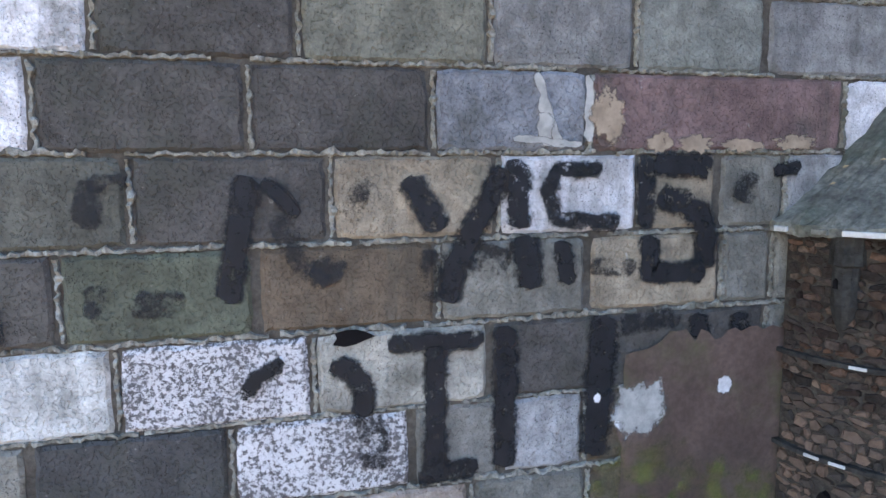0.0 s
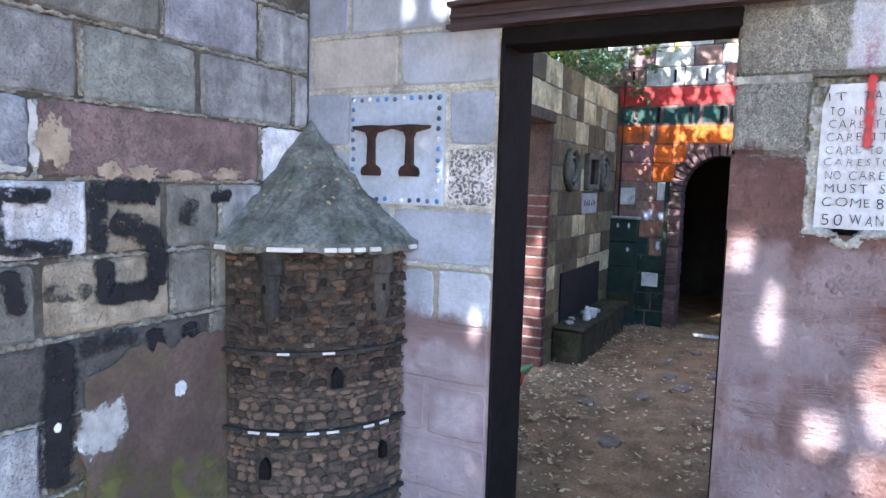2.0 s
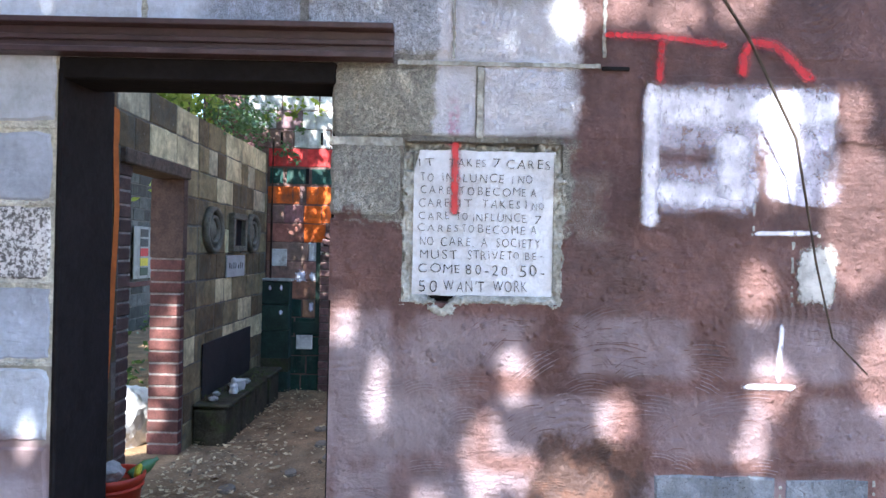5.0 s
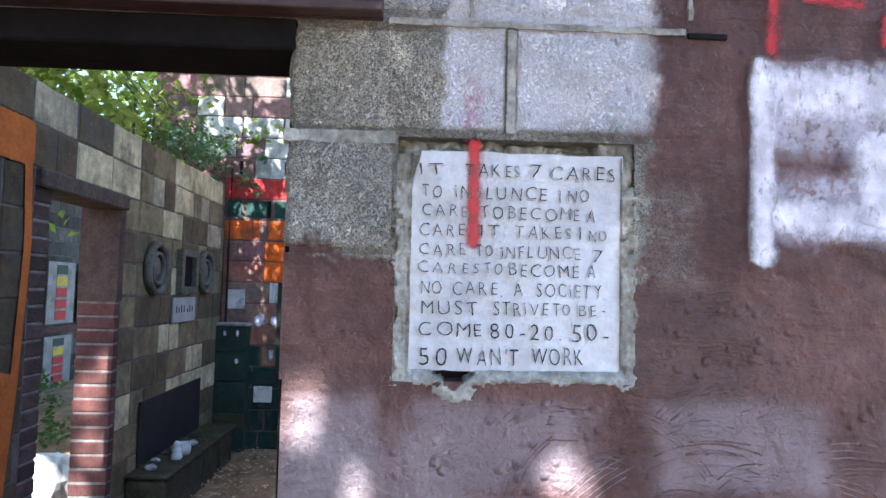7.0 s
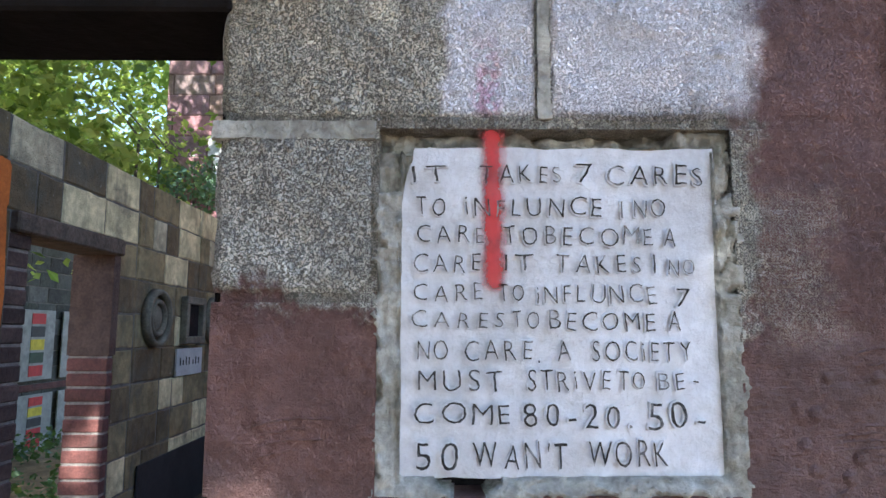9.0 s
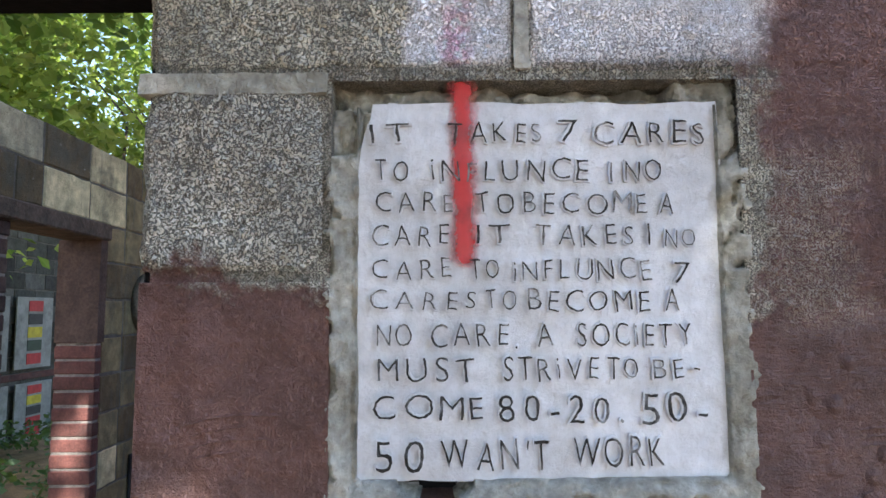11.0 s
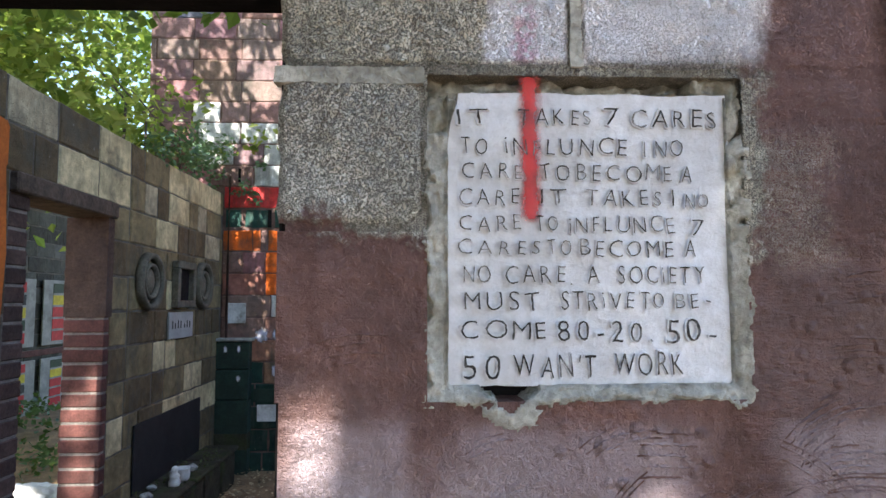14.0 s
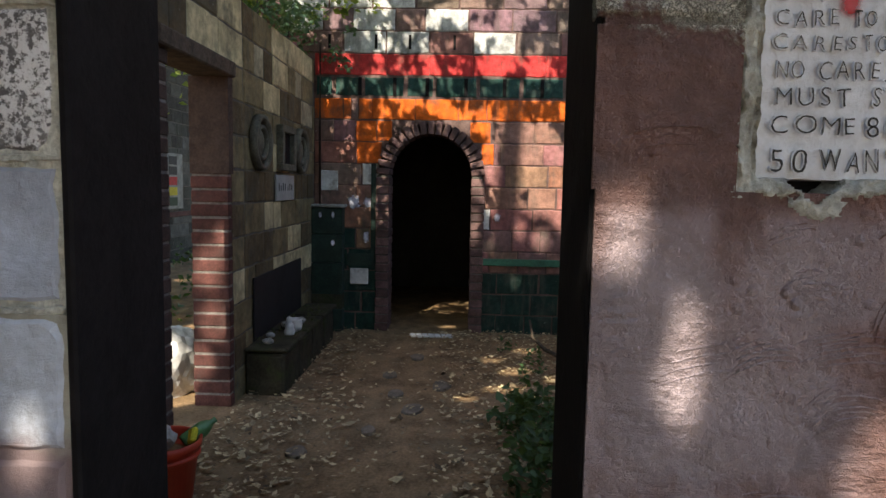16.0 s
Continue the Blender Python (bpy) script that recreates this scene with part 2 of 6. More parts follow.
def thin_paint(name, col, lo=0.40, hi=0.50, scale=26.0, full=0.95, stretch=None, feather=0.0, soft=0.16):
    """Brushed or sprayed paint that has come off in places."""
    n = Nodes(name)
    f = n.math("ADD", n.noise(scale, 6.0, 0.7, None, stretch), n.math("MULTIPLY", n.noise(220.0, 2.0), 0.12))
    if feather:
        g = n.tree.nodes.new("ShaderNodeSeparateXYZ")
        n.put(g.inputs[0], n.tree.nodes.new("ShaderNodeTexCoord").outputs["Generated"])
        for s in (g.outputs[0], g.outputs[2]):
            rim = n.step(n.math("ABSOLUTE", n.math("SUBTRACT", s, 0.5)), 0.30, 0.5)
            f = n.math("SUBTRACT", f, n.math("MULTIPLY", rim, feather))
    # thinner towards the rim of the stroke, which the layer "across" gives
    across = n.tree.nodes.new("ShaderNodeUVMap")
    across.uv_map = "across"
    v = n.tree.nodes.new("ShaderNodeSeparateXYZ")
    n.put(v.inputs[0], across.outputs[0])
    rim = n.math("ADD", v.outputs[1], n.math("MULTIPLY_ADD", n.noise(70.0, 5.0, 0.7), 0.36, -0.18))
    f = n.math("MULTIPLY", n.math("MULTIPLY", n.step(f, lo, hi), n.step(rim, 0.02, soft)), full)
    n.put(n.bsdf.inputs["Alpha"], f)
    return n.done(n.vary(col, 0.3, 18.0), 0.7, n.bump(n.noise(90.0, 5.0, 0.7), 0.5, 0.004))


def leaf_material(name, a, b, through_light=0.45):
    n = Nodes(name)
    isl = n.tree.nodes.new("ShaderNodeNewGeometry").outputs["Random Per Island"]
    c = n.mix(isl, a, b)
    n.done(c, 0.5)
    t = n.tree.nodes.new("ShaderNodeBsdfTranslucent")
    n.put(t.inputs[0], n.mix(0.5, c, (0.30, 0.42, 0.05)))
    m = n.tree.nodes.new("ShaderNodeMixShader")
    m.inputs[0].default_value = through_light
    n.tree.links.new(n.bsdf.outputs[0], m.inputs[1])
    n.tree.links.new(t.outputs[0], m.inputs[2])
    n.tree.links.new(m.outputs[0], n.tree.nodes["Material Output"].inputs[0])
    return n.mat


def island_material(name, a, b, rough=0.8):
    n = Nodes(name)
    isl = n.tree.nodes.new("ShaderNodeNewGeometry").outputs["Random Per Island"]
    r = n.tree.nodes.new("ShaderNodeValToRGB")
    r.color_ramp.elements[0].color, r.color_ramp.elements[1].color = (*a, 1), (*b, 1)
    n.put(r.inputs[0], isl)
    return n.done(n.vary(r.outputs[0], 0.2, 60.0), rough, n.bump(n.noise(120.0, 4.0), 0.4, 0.003))


BLOCK = block_material()
BEAD = surface("crumbling_mortar", (0.32, 0.315, 0.275), 0.35, 16.0, 110.0, 1.0, 0.95, 0.2, stain=(0.13, 0.13, 0.105), amount=0.8)
WORN = worn_white_material()
GATE = gate_wall_material()
MORTAR = surface("pale_mortar", (0.52, 0.52, 0.47), 0.28, 14.0, 110.0, 1.0, 0.95, 0.2, stain=(0.20, 0.20, 0.165), amount=0.6)
DARK_MORTAR = surface("dirty_mortar", (0.11, 0.10, 0.085), 0.3, 9.0, 90.0, 0.9, 0.95, 0.2)
BRICK = surface("red_brick", (0.088, 0.034, 0.028), 0.28, 12.0, 90.0, 0.6, 0.85, 0.3, stain=(0.07, 0.045, 0.04), amount=0.5, each=0.3)
DARK_BRICK = surface("sooty_brick", (0.13, 0.075, 0.07), 0.3, 12.0, 90.0, 0.6, 0.8, 0.35, stain=(0.05, 0.04, 0.04), amount=0.5, each=0.35)
# timber paint; also the black put in gaps, slots and holes for their shade
BLACK_WOOD_SHADE = surface("black_timber_and_shade", (0.008, 0.007, 0.008), 0.3, 10.0, 60.0, 0.35, 0.8, 0.15)
STEEL = surface("maroon_painted_steel", (0.055, 0.032, 0.037), 0.25, 8.0, 70.0, 0.3, 0.45, 0.5, stain=(0.07, 0.045, 0.045), amount=0.5)
RUST = surface("rusted_iron", (0.035, 0.017, 0.013), 0.4, 20.0, 120.0, 0.8, 0.8, 0.4, stain=(0.12, 0.045, 0.02), amount=0.5)
ZINC = surface("grey_painted_sheet", (0.44, 0.51, 0.63), 0.14, 9.0, 60.0, 0.25, 0.5, 0.5, stain=(0.30, 0.25, 0.24), amount=0.4)
STUD = surface("painted_stud", None, 0.3, 30.0, 90.0, 0.2, 0.4, 0.5)
CEMENT = surface("grey_cement", (0.34, 0.345, 0.32), 0.32, 14.0, 90.0, 1.0, 0.9, 0.3, stain=(0.17, 0.17, 0.15), amount=0.5)
PLAQUE = surface("smooth_cement_plaque", (0.56, 0.59, 0.655), 0.13, 8.0, 60.0, 0.5, 0.6, 0.4, stain=(0.38, 0.39, 0.41), amount=0.6)
# letter faces: the grooves' shadow put into dark colour, with grime and faded patches
GROOVE = surface("groove_shade_grime", (0.04, 0.041, 0.043), 0.4, 55.0, 120.0, 0.8, 0.9, 0.2, stain=(0.33, 0.34, 0.36), amount=0.9)
ROOF = surface("mossy_cement_roof", (0.15, 0.15, 0.128), 0.45, 9.0, 60.0, 0.9, 0.9, 0.3, stain=(0.07, 0.085, 0.055), amount=0.75)
STONE = surface("rubble_stone", None, 0.3, 25.0, 110.0, 0.8, 0.9, 0.3)
BLACK_PAINT = thin_paint("worn_black_paint", (0.014, 0.015, 0.019), 0.42, 0.53, 34.0)
FAINT_BLACK = thin_paint("faded_black_paint", (0.02, 0.021, 0.024), 0.44, 0.62, 20.0, 0.8)
RED_PAINT = thin_paint("red_spray_paint", (0.50, 0.02, 0.03), 0.15, 0.6, 120.0, 0.75, soft=0.4)
WHITE_PAINT = thin_paint("white_brushed_paint", (0.66, 0.66, 0.76), 0.30, 0.54, 50.0, 0.95, (1.0, 1.0, 0.5), 0.03, 0.4)
THIN_WHITE = thin_paint("thin_white_wash", (0.62, 0.60, 0.72), 0.34, 0.60, 60.0, 0.5, soft=0.3)
drip = Nodes("red_paint_drip")
dx, dy, dz = drip.axes()
away = drip.math("ABSOLUTE", drip.math("ADD", drip.math("ADD", dy, 0.049), drip.math("MULTIPLY", drip.math("SUBTRACT", 1.695, dz), 0.011)))
away = drip.math("ADD", away, drip.math("MULTIPLY_ADD", drip.noise(60.0, 5.0, 0.75), 0.022, -0.011))
foot = drip.math("ADD", dz, drip.math("MULTIPLY", drip.math("MULTIPLY", away, away), -26.0))
drip.put(drip.bsdf.inputs["Alpha"], drip.math("MULTIPLY", drip.math("MULTIPLY", drip.step(away, 0.017, 0.003), drip.step(foot, 1.500, 1.510)), drip.math("MULTIPLY", drip.math("MULTIPLY_ADD", drip.noise(30.0, 4.0, 0.6), 0.5, 0.6), drip.step(dz, 1.705, 1.68))))
DRIP_RED = drip.done(drip.mix(drip.step(drip.noise(38.0, 5.0, 0.65), 0.4, 0.66), (0.50, 0.020, 0.025), (0.30, 0.011, 0.015)), 0.5, drip.bump(drip.noise(80.0, 4.0), 0.4, 0.003))
TAN_PEEL = thin_paint("tan_peeling_paint", (0.38, 0.30, 0.22), 0.40, 0.5, 20.0)
MOSS = thin_paint("yellow_green_moss", (0.19, 0.205, 0.045), 0.47, 0.74, 14.0, 0.6)
WHITE_DAB = thin_paint("white_paint_dab", (0.72, 0.72, 0.74), 0.25, 0.42, 30.0)
PALE_DAUB = thin_paint("pale_grey_daub", (0.46, 0.46, 0.44), 0.3, 0.46, 40.0)
BROWN_COAT = surface("brown_render", (0.115, 0.08, 0.066), 0.25, 5.0, 60.0, 0.35, 0.7, 0.4, stain=(0.11, 0.125, 0.045), amount=0.5)
GROUND = surface("packed_dirt", (0.22, 0.145, 0.08), 0.35, 5.0, 60.0, 1.0, 0.95, 0.2, stain=(0.22, 0.165, 0.10), amount=0.6)
LITTER = island_material("dry_leaf", (0.07, 0.046, 0.026), (0.60, 0.47, 0.27))
DARK = surface("shaded_interior", (0.05, 0.047, 0.043), 0.25, 4.0, 40.0, 0.5, 0.9, 0.2)
# lit copy of the leaf below: yellow green, with sunlight put into the colour
SUN_LEAF = leaf_material("sunlit_leaf", (0.03, 0.075, 0.015), (0.46, 0.52, 0.14), 0.65)
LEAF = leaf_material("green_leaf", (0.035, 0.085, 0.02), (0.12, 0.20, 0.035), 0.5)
IVY = leaf_material("ivy_leaf", (0.02, 0.055, 0.025), (0.06, 0.12, 0.04), 0.25)
BARK = surface("bark", (0.07, 0.055, 0.042), 0.3, 14.0, 60.0, 1.0, 0.95, 0.2)
PLASTIC = surface("red_plastic", (0.45, 0.045, 0.02), 0.08, 8.0, 60.0, 0.1, 0.4, 0.5)
CERAMIC = surface("weathered_white_ceramic", (0.62, 0.62, 0.6), 0.1, 20.0, 90.0, 0.15, 0.45, 0.5)
PAPER = surface("white_panel", (0.34, 0.345, 0.33), 0.12, 9.0, 60.0, 0.2, 0.7, 0.3)
TINT = surface("coloured_paint", None, 0.2, 15.0, 90.0, 0.3, 0.7, 0.3)


# ---- building helpers ----
def part(name, bm, material, parent=None, label="", smooth=False):
    me = bpy.data.meshes.new(name)
    bmesh.ops.recalc_face_normals(bm, faces=bm.faces)
    bm.to_mesh(me)
    bm.free()
    me.materials.append(material)
    if smooth:
        for p in me.polygons:
            p.use_smooth = True
    ob = new(name, me)
    if parent:
        ob.parent = parent
    if label:
        tagged(ob, label)
    return ob


def from_lists(name, verts, faces, material, parent=None, across=None):
    me = bpy.data.meshes.new(name)
    me.from_pydata(verts, [], faces)
    if across:
        layer = me.uv_layers.new(name="across")
        for loop, slot in zip(me.loops, layer.data):
            slot.uv = (0.0, across[loop.vertex_index])
    me.materials.append(material)
    ob = new(name, me)
    if parent:
        ob.parent = parent
    return ob


def root(name, place, label, category, group="", kind="", turn=0.0):
    ob = new(name)
    ob.matrix_world = pose(*place, 0, 0, turn)
    ob.empty_display_size = 0.1
    return tagged(ob, label, category, group, kind)


def box(bm, x0, x1, y0, y1, z0, z1, bevel=0.0):
    vs = [bm.verts.new((x, y, z)) for x in (x0, x1) for y in (y0, y1) for z in (z0, z1)]
    fs = [bm.faces.new([vs[i] for i in q]) for q in ((0, 1, 3, 2), (4, 6, 7, 5), (0, 4, 5, 1), (2, 3, 7, 6), (0, 2, 6, 4), (1, 5, 7, 3))]
    if bevel:
        es = list({e for f in fs for e in f.edges})
        bmesh.ops.bevel(bm, geom=es, offset=bevel, segments=1, affect="EDGES")
    return bm


def boxed(*a, **k):
    return box(bmesh.new(), *a, **k)


BLOCKS = {}


def block_mesh(w, h, d, material, ragged=0.004, flat=False, fine=False):
    """A block: front face at y = 0 looking to -y, its outline uneven and its front edge worn round."""
    key = (round(w, 4 if flat else 2), round(h, 4 if flat else 2), round(d, 3), material.name, 3 if flat else random.randrange(3), fine)
    if key in BLOCKS:
        return BLOCKS[key]
    rng = random.Random(len(BLOCKS))
    n, k = (5 if w > 0.25 else 3), 2
    if fine:
        n, k = max(4, int(w / 0.02)), max(3, int(h / 0.02))
    ring = [(i / n, 0) for i in range(n)] + [(1, j / k) for j in range(k)] + [(1 - i / n, 1) for i in range(n)] + [(0, 1 - j / k) for j in range(k)]
    W, H = key[0], key[1]
    worn = 0.0004 if flat else min(0.008, d * 0.4)
    ragged = 0.0 if flat else ragged
    verts, count = [], len(ring)
    if fine:
        ragged *= 0.5
    jit = [(rng.uniform(-ragged, ragged), rng.uniform(-ragged, ragged)) for _ in ring]
    # bites out of the front edge, deepest at the corners
    salt = rng.uniform(0, 90)
    bite = [0.0] * count
    if fine:
        for i, (u, v) in enumerate(ring):
            corner = math.exp(-((min(u, 1 - u) * W) ** 2 + (min(v, 1 - v) * H) ** 2) / 0.0006)
            bite[i] = 0.009 * max(0.0, noise.noise(Vector((u * W * 30, v * H * 30, salt)))) + 0.010 * corner * rng.random()
    for inset, y in ((0, d), (0, worn), (worn, 0)):
        for (u, v), (ju, jv), bit in zip(ring, jit, bite):
            g = inset + bit * (1.0 if y == 0 else 0.6 if y == worn else 0.2)
            verts.append((u * (W - 2 * g) + g + ju, y + (rng.uniform(0, 0.0015) if y == 0 and not flat else 0), v * (H - 2 * g) + g + jv))
    faces = []
    for k in range(2):
        for i in range(count):
            j = (i + 1) % count
            faces.append((k * count + i, k * count + j, (k + 1) * count + j, (k + 1) * count + i))
    faces.append(tuple(range(2 * count, 3 * count)))
    me = bpy.data.meshes.new("block")
    me.from_pydata(verts, [], faces)
    me.materials.append(material)
    BLOCKS[key] = me
    return me


def piece(name, me, m, parent, col=None):
    ob = new(name, me)
    ob.parent = parent
    ob.matrix_basis = m
    if col:
        ob.color = (*col, 1)
    return ob


def lay(parent, u0, u1, z0, z1, col, material, depth=0.03, joint=0.012, proud=0.0, name="block", flat=False, fine=False):
    """One block on a wall whose local x runs along it and whose face looks to -y."""
    j = joint / 2
    me = block_mesh(u1 - u0 - joint, z1 - z0 - joint, depth, material, 0.004, flat, fine)
    return piece(name, me, pose(u0 + j, -proud + (0.0 if flat else random.uniform(-0.003, 0.002)), z0 + j), parent, col)


LAYER = [0]


def stroke(parent, pts, width, material, name="paint_stroke", proud=0.004, ragged=0.12):
    """A brush stroke along points (u, z) on a wall's face, with an uneven edge."""
    LAYER[0] = (LAYER[0] + 1) % 16
    proud += 0.0003 * LAYER[0]
    path = []
    for (a, b), (c, d) in zip(pts, pts[1:]):
        k = max(2, int(math.hypot(c - a, d - b) / 0.015))
        path += [(a + (c - a) * i / k, b + (d - b) * i / k) for i in range(k)]
    path.append(pts[-1])
    verts, across = [], []
    for i, (u, v) in enumerate(path):
        a, b = path[max(0, i - 1)], path[min(len(path) - 1, i + 1)]
        t = Vector((b[0] - a[0], b[1] - a[1])).normalized()
        w = width / 2 * (0.75 if i in (0, len(path) - 1) else 1)
        for s in (-1, 0, 1):
            r = w * (1 + ragged * 1.6 * noise.noise(Vector((u * 28, v * 28, s * 3.0))) + random.uniform(-0.03, 0.03))
            verts.append((u - t.y * r * s, -proud, v + t.x * r * s))
            across.append(0.0 if s else 0.1 if i in (0, len(path) - 1) else 0.5)
    faces = [(3 * i + q, 3 * i + q + 1, 3 * i + q + 4, 3 * i + q + 3) for i in range(len(path) - 1) for q in range(2)]
    return from_lists(name, verts, faces, material, parent, across)


def patch(parent, u, v, ru, rv, material, name="paint_patch", proud=0.004, n=28, ragged=0.12, power=2.0):
    """A patch of paint round (u, v): from an ellipse to a near rectangle as power rises."""
    LAYER[0] = (LAYER[0] + 1) % 16
    proud += 0.0003 * LAYER[0]
    verts = [(u, -proud, v)]
    for i in range(n):
        a = 2 * math.pi * i / n
        c, s = math.cos(a), math.sin(a)
        k = (abs(c) ** power + abs(s) ** power) ** (-1 / power) * (1 + random.uniform(-ragged, ragged))
        verts.append((u + ru * c * k, -proud, v + rv * s * k))
    return from_lists(name, verts, [(0, 1 + i, 1 + (i + 1) % n) for i in range(n)], material, parent, [0.5] + [0.0] * n)


def leaf(verts, faces, at, size, rng, droop=0.5):
    """One leaf: two blades folded along the midrib."""
    q = Euler((rng.uniform(-droop, droop), rng.uniform(-droop, droop), rng.uniform(0, 6.3))).to_matrix()
    o = len(verts)
    for p in ((0, -0.5, 0), (0.32, -0.05, 0.08), (0, 0.55, 0), (-0.32, -0.05, 0.08)):
        verts.append(tuple(q @ (Vector(p) * size) + at))
    faces += [(o, o + 1, o + 2), (o, o + 2, o + 3)]


def grey(v, warm=0.0):
    return (v * (1 + warm), v, v * (1 - warm))


# ---- ground ----
bm = bmesh.new()
bmesh.ops.create_grid(bm, x_segments=180, y_segments=180, size=1.0)
for v in bm.verts:
    v.co.x, v.co.y = (math.copysign(abs(v.co.x) ** 2.2, v.co.x) * 160 + 3, math.copysign(abs(v.co.y) ** 2.2, v.co.y) * 160)
    if abs(v.co.x) < 9 and abs(v.co.y) < 6:
        v.co.z = 0.012 * noise.noise(v.co * 1.7)
ground = tagged(part("ground", bm, GROUND), "packed brown dirt ground strewn with dry leaves", "ground", kind="structure")

# ---- wall A: the graffiti wall ----
wall_a = root("wall_north", (0, 1.72, 0), "painted concrete block wall with worn black graffiti letters", "wall", kind="structure")
part("mortar", boxed(-3.2, 1.95, 0.009, 0.2, -0.1, 2.62), DARK_MORTAR, wall_a)
D, O, B_, T, W_ = grey(0.10, 0.06), (0.235, 0.235, 0.19), (0.275, 0.29, 0.32), (0.38, 0.325, 0.245), (0.84, 0.84, 0.88)
G, L, M, N = (0.26, 0.255, 0.225), (0.42, 0.425, 0.435), (0.13, 0.142, 0.105), (0.15, 0.118, 0.085)
ROWS_A = [
    (1.98, [(0.10, G), (0.52, D), (0.92, D), (1.30, G), (1.69, (0.36, 0.36, 0.40)), (1.95, L)]),
    (1.775, [(-0.18, W_), (0.23, D), (0.67, O), (1.05, (0.305, 0.305, 0.30)), (1.43, (0.29, 0.30, 0.27)), (1.86, (0.33, 0.33, 0.33)), (1.95, L)]),
    (1.575, [(-0.30, W_), (0.12, D), (0.53, D), (0.93, B_), (1.69, (0.255, 0.175, 0.168)), (1.95, W_)]),
    (1.375, [(-0.13, (0.13, 0.13, 0.11)), (0.29, D), (0.69, T), (1.07, W_), (1.30, T), (1.51, G), (1.95, L)]),
    (1.17, [(-0.28, D), (0.12, M), (0.54, N), (0.93, G), (1.32, T), (1.48, G), (1.95, G)]),
    (0.965, [(-0.18, (0.56, 0.57, 0.56)), (0.24, "w"), (0.67, (0.46, 0.45, 0.40)), (0.98, D), (1.47, D), (1.95, G)]),
    (0.765, [(0.05, grey(0.07)), (0.47, "w"), (0.70, (0.24, 0.235, 0.215)), (0.93, L), (1.35, N), (1.95, G)]),
    (0.56, [(-0.02, T), (0.30, G), (0.62, (0.5, 0.42, 0.36)), (0.94, G), (1.40, N), (1.95, G)]),
    (0.36, [(0.12, D), (0.53, G), (0.93, D), (1.40, G), (1.95, G)]),
    (0.16, [(0.25, G), (0.67, D), (1.05, G), (1.45, D), (1.95, G)]),
]
for top, row in ROWS_A:
    u = row[0][0]
    for right, col in row[1:]:
        lay(wall_a, u, right, top - 0.205, top, grey(0.2) if col == "w" else tuple(0.9 * c for c in col), WORN if col == "w" else BLOCK, joint=0.016, fine=True)
        u = right
    u, col = row[0]
    while u > -3.1:
        lay(wall_a, u - 0.41, u, top - 0.205, top, col if col != "w" else G, BLOCK, joint=0.016, fine=u > -0.9)
        u -= 0.41
        col = random.choice((D, G, O, M, W_, G, L))
for k in range(3):
    for i in range(13):
        u = -3.2 + 0.41 * i + 0.2 * (k % 2)
        if u + 0.41 < 1.95:
            lay(wall_a, u, u + 0.41, 1.98 + 0.205 * k, 2.185 + 0.205 * k, random.choice((D, G, O, L)), BLOCK, joint=0.016, fine=k == 0)



def bead(parent, along, fixed, u0, u1, material, lift=1.0):
    """Crumbly mortar squeezed out along a joint; along: 'u' for a bed joint, 'z' for an upright one."""
    n = max(2, int((u1 - u0) / 0.008))
    verts = []
    for i in range(n + 1):
        s = u0 + (u1 - u0) * i / n
        k = noise.noise(Vector((s * 47, fixed * 17, 0)))
        half, proud, off = 0.003 + 0.013 * lift * max(0.0, k) ** 1.3 + random.uniform(0, 0.005), random.uniform(-0.007, 0.006) * lift, (0.007 * k + random.uniform(-0.002, 0.002)) * lift
        for d, y in ((-half, 0.012), (-half * 0.5, -proud), (half * 0.6, -proud * 0.8), (half, 0.012)):
            verts.append((s, y, fixed + off + d) if along == "u" else (fixed + off + d, y, s))
    faces = [(4 * i + q, 4 * i + q + 1, 4 * i + q + 5, 4 * i + q + 4) for i in range(n) for q in range(3)]
    return from_lists("mortar_bead", verts, faces, material, parent)


for top, row in ROWS_A + [(2.185, [(-0.3, G), (0.11, G), (0.52, G), (0.93, G), (1.34, G), (1.75, G)])]:
    u = -1.2
    while u < 1.93:
        end = min(1.93, u + random.uniform(0.12, 0.6))
        bead(wall_a, "u", top, u, end, BEAD)
        u = end + (random.uniform(0.01, 0.09) if random.random() < 0.6 else 0.0)
    for right, col in row[:-1]:
        if random.random() < 0.8:
            bead(wall_a, "z", right, top - 0.19, top - 0.012, BEAD)

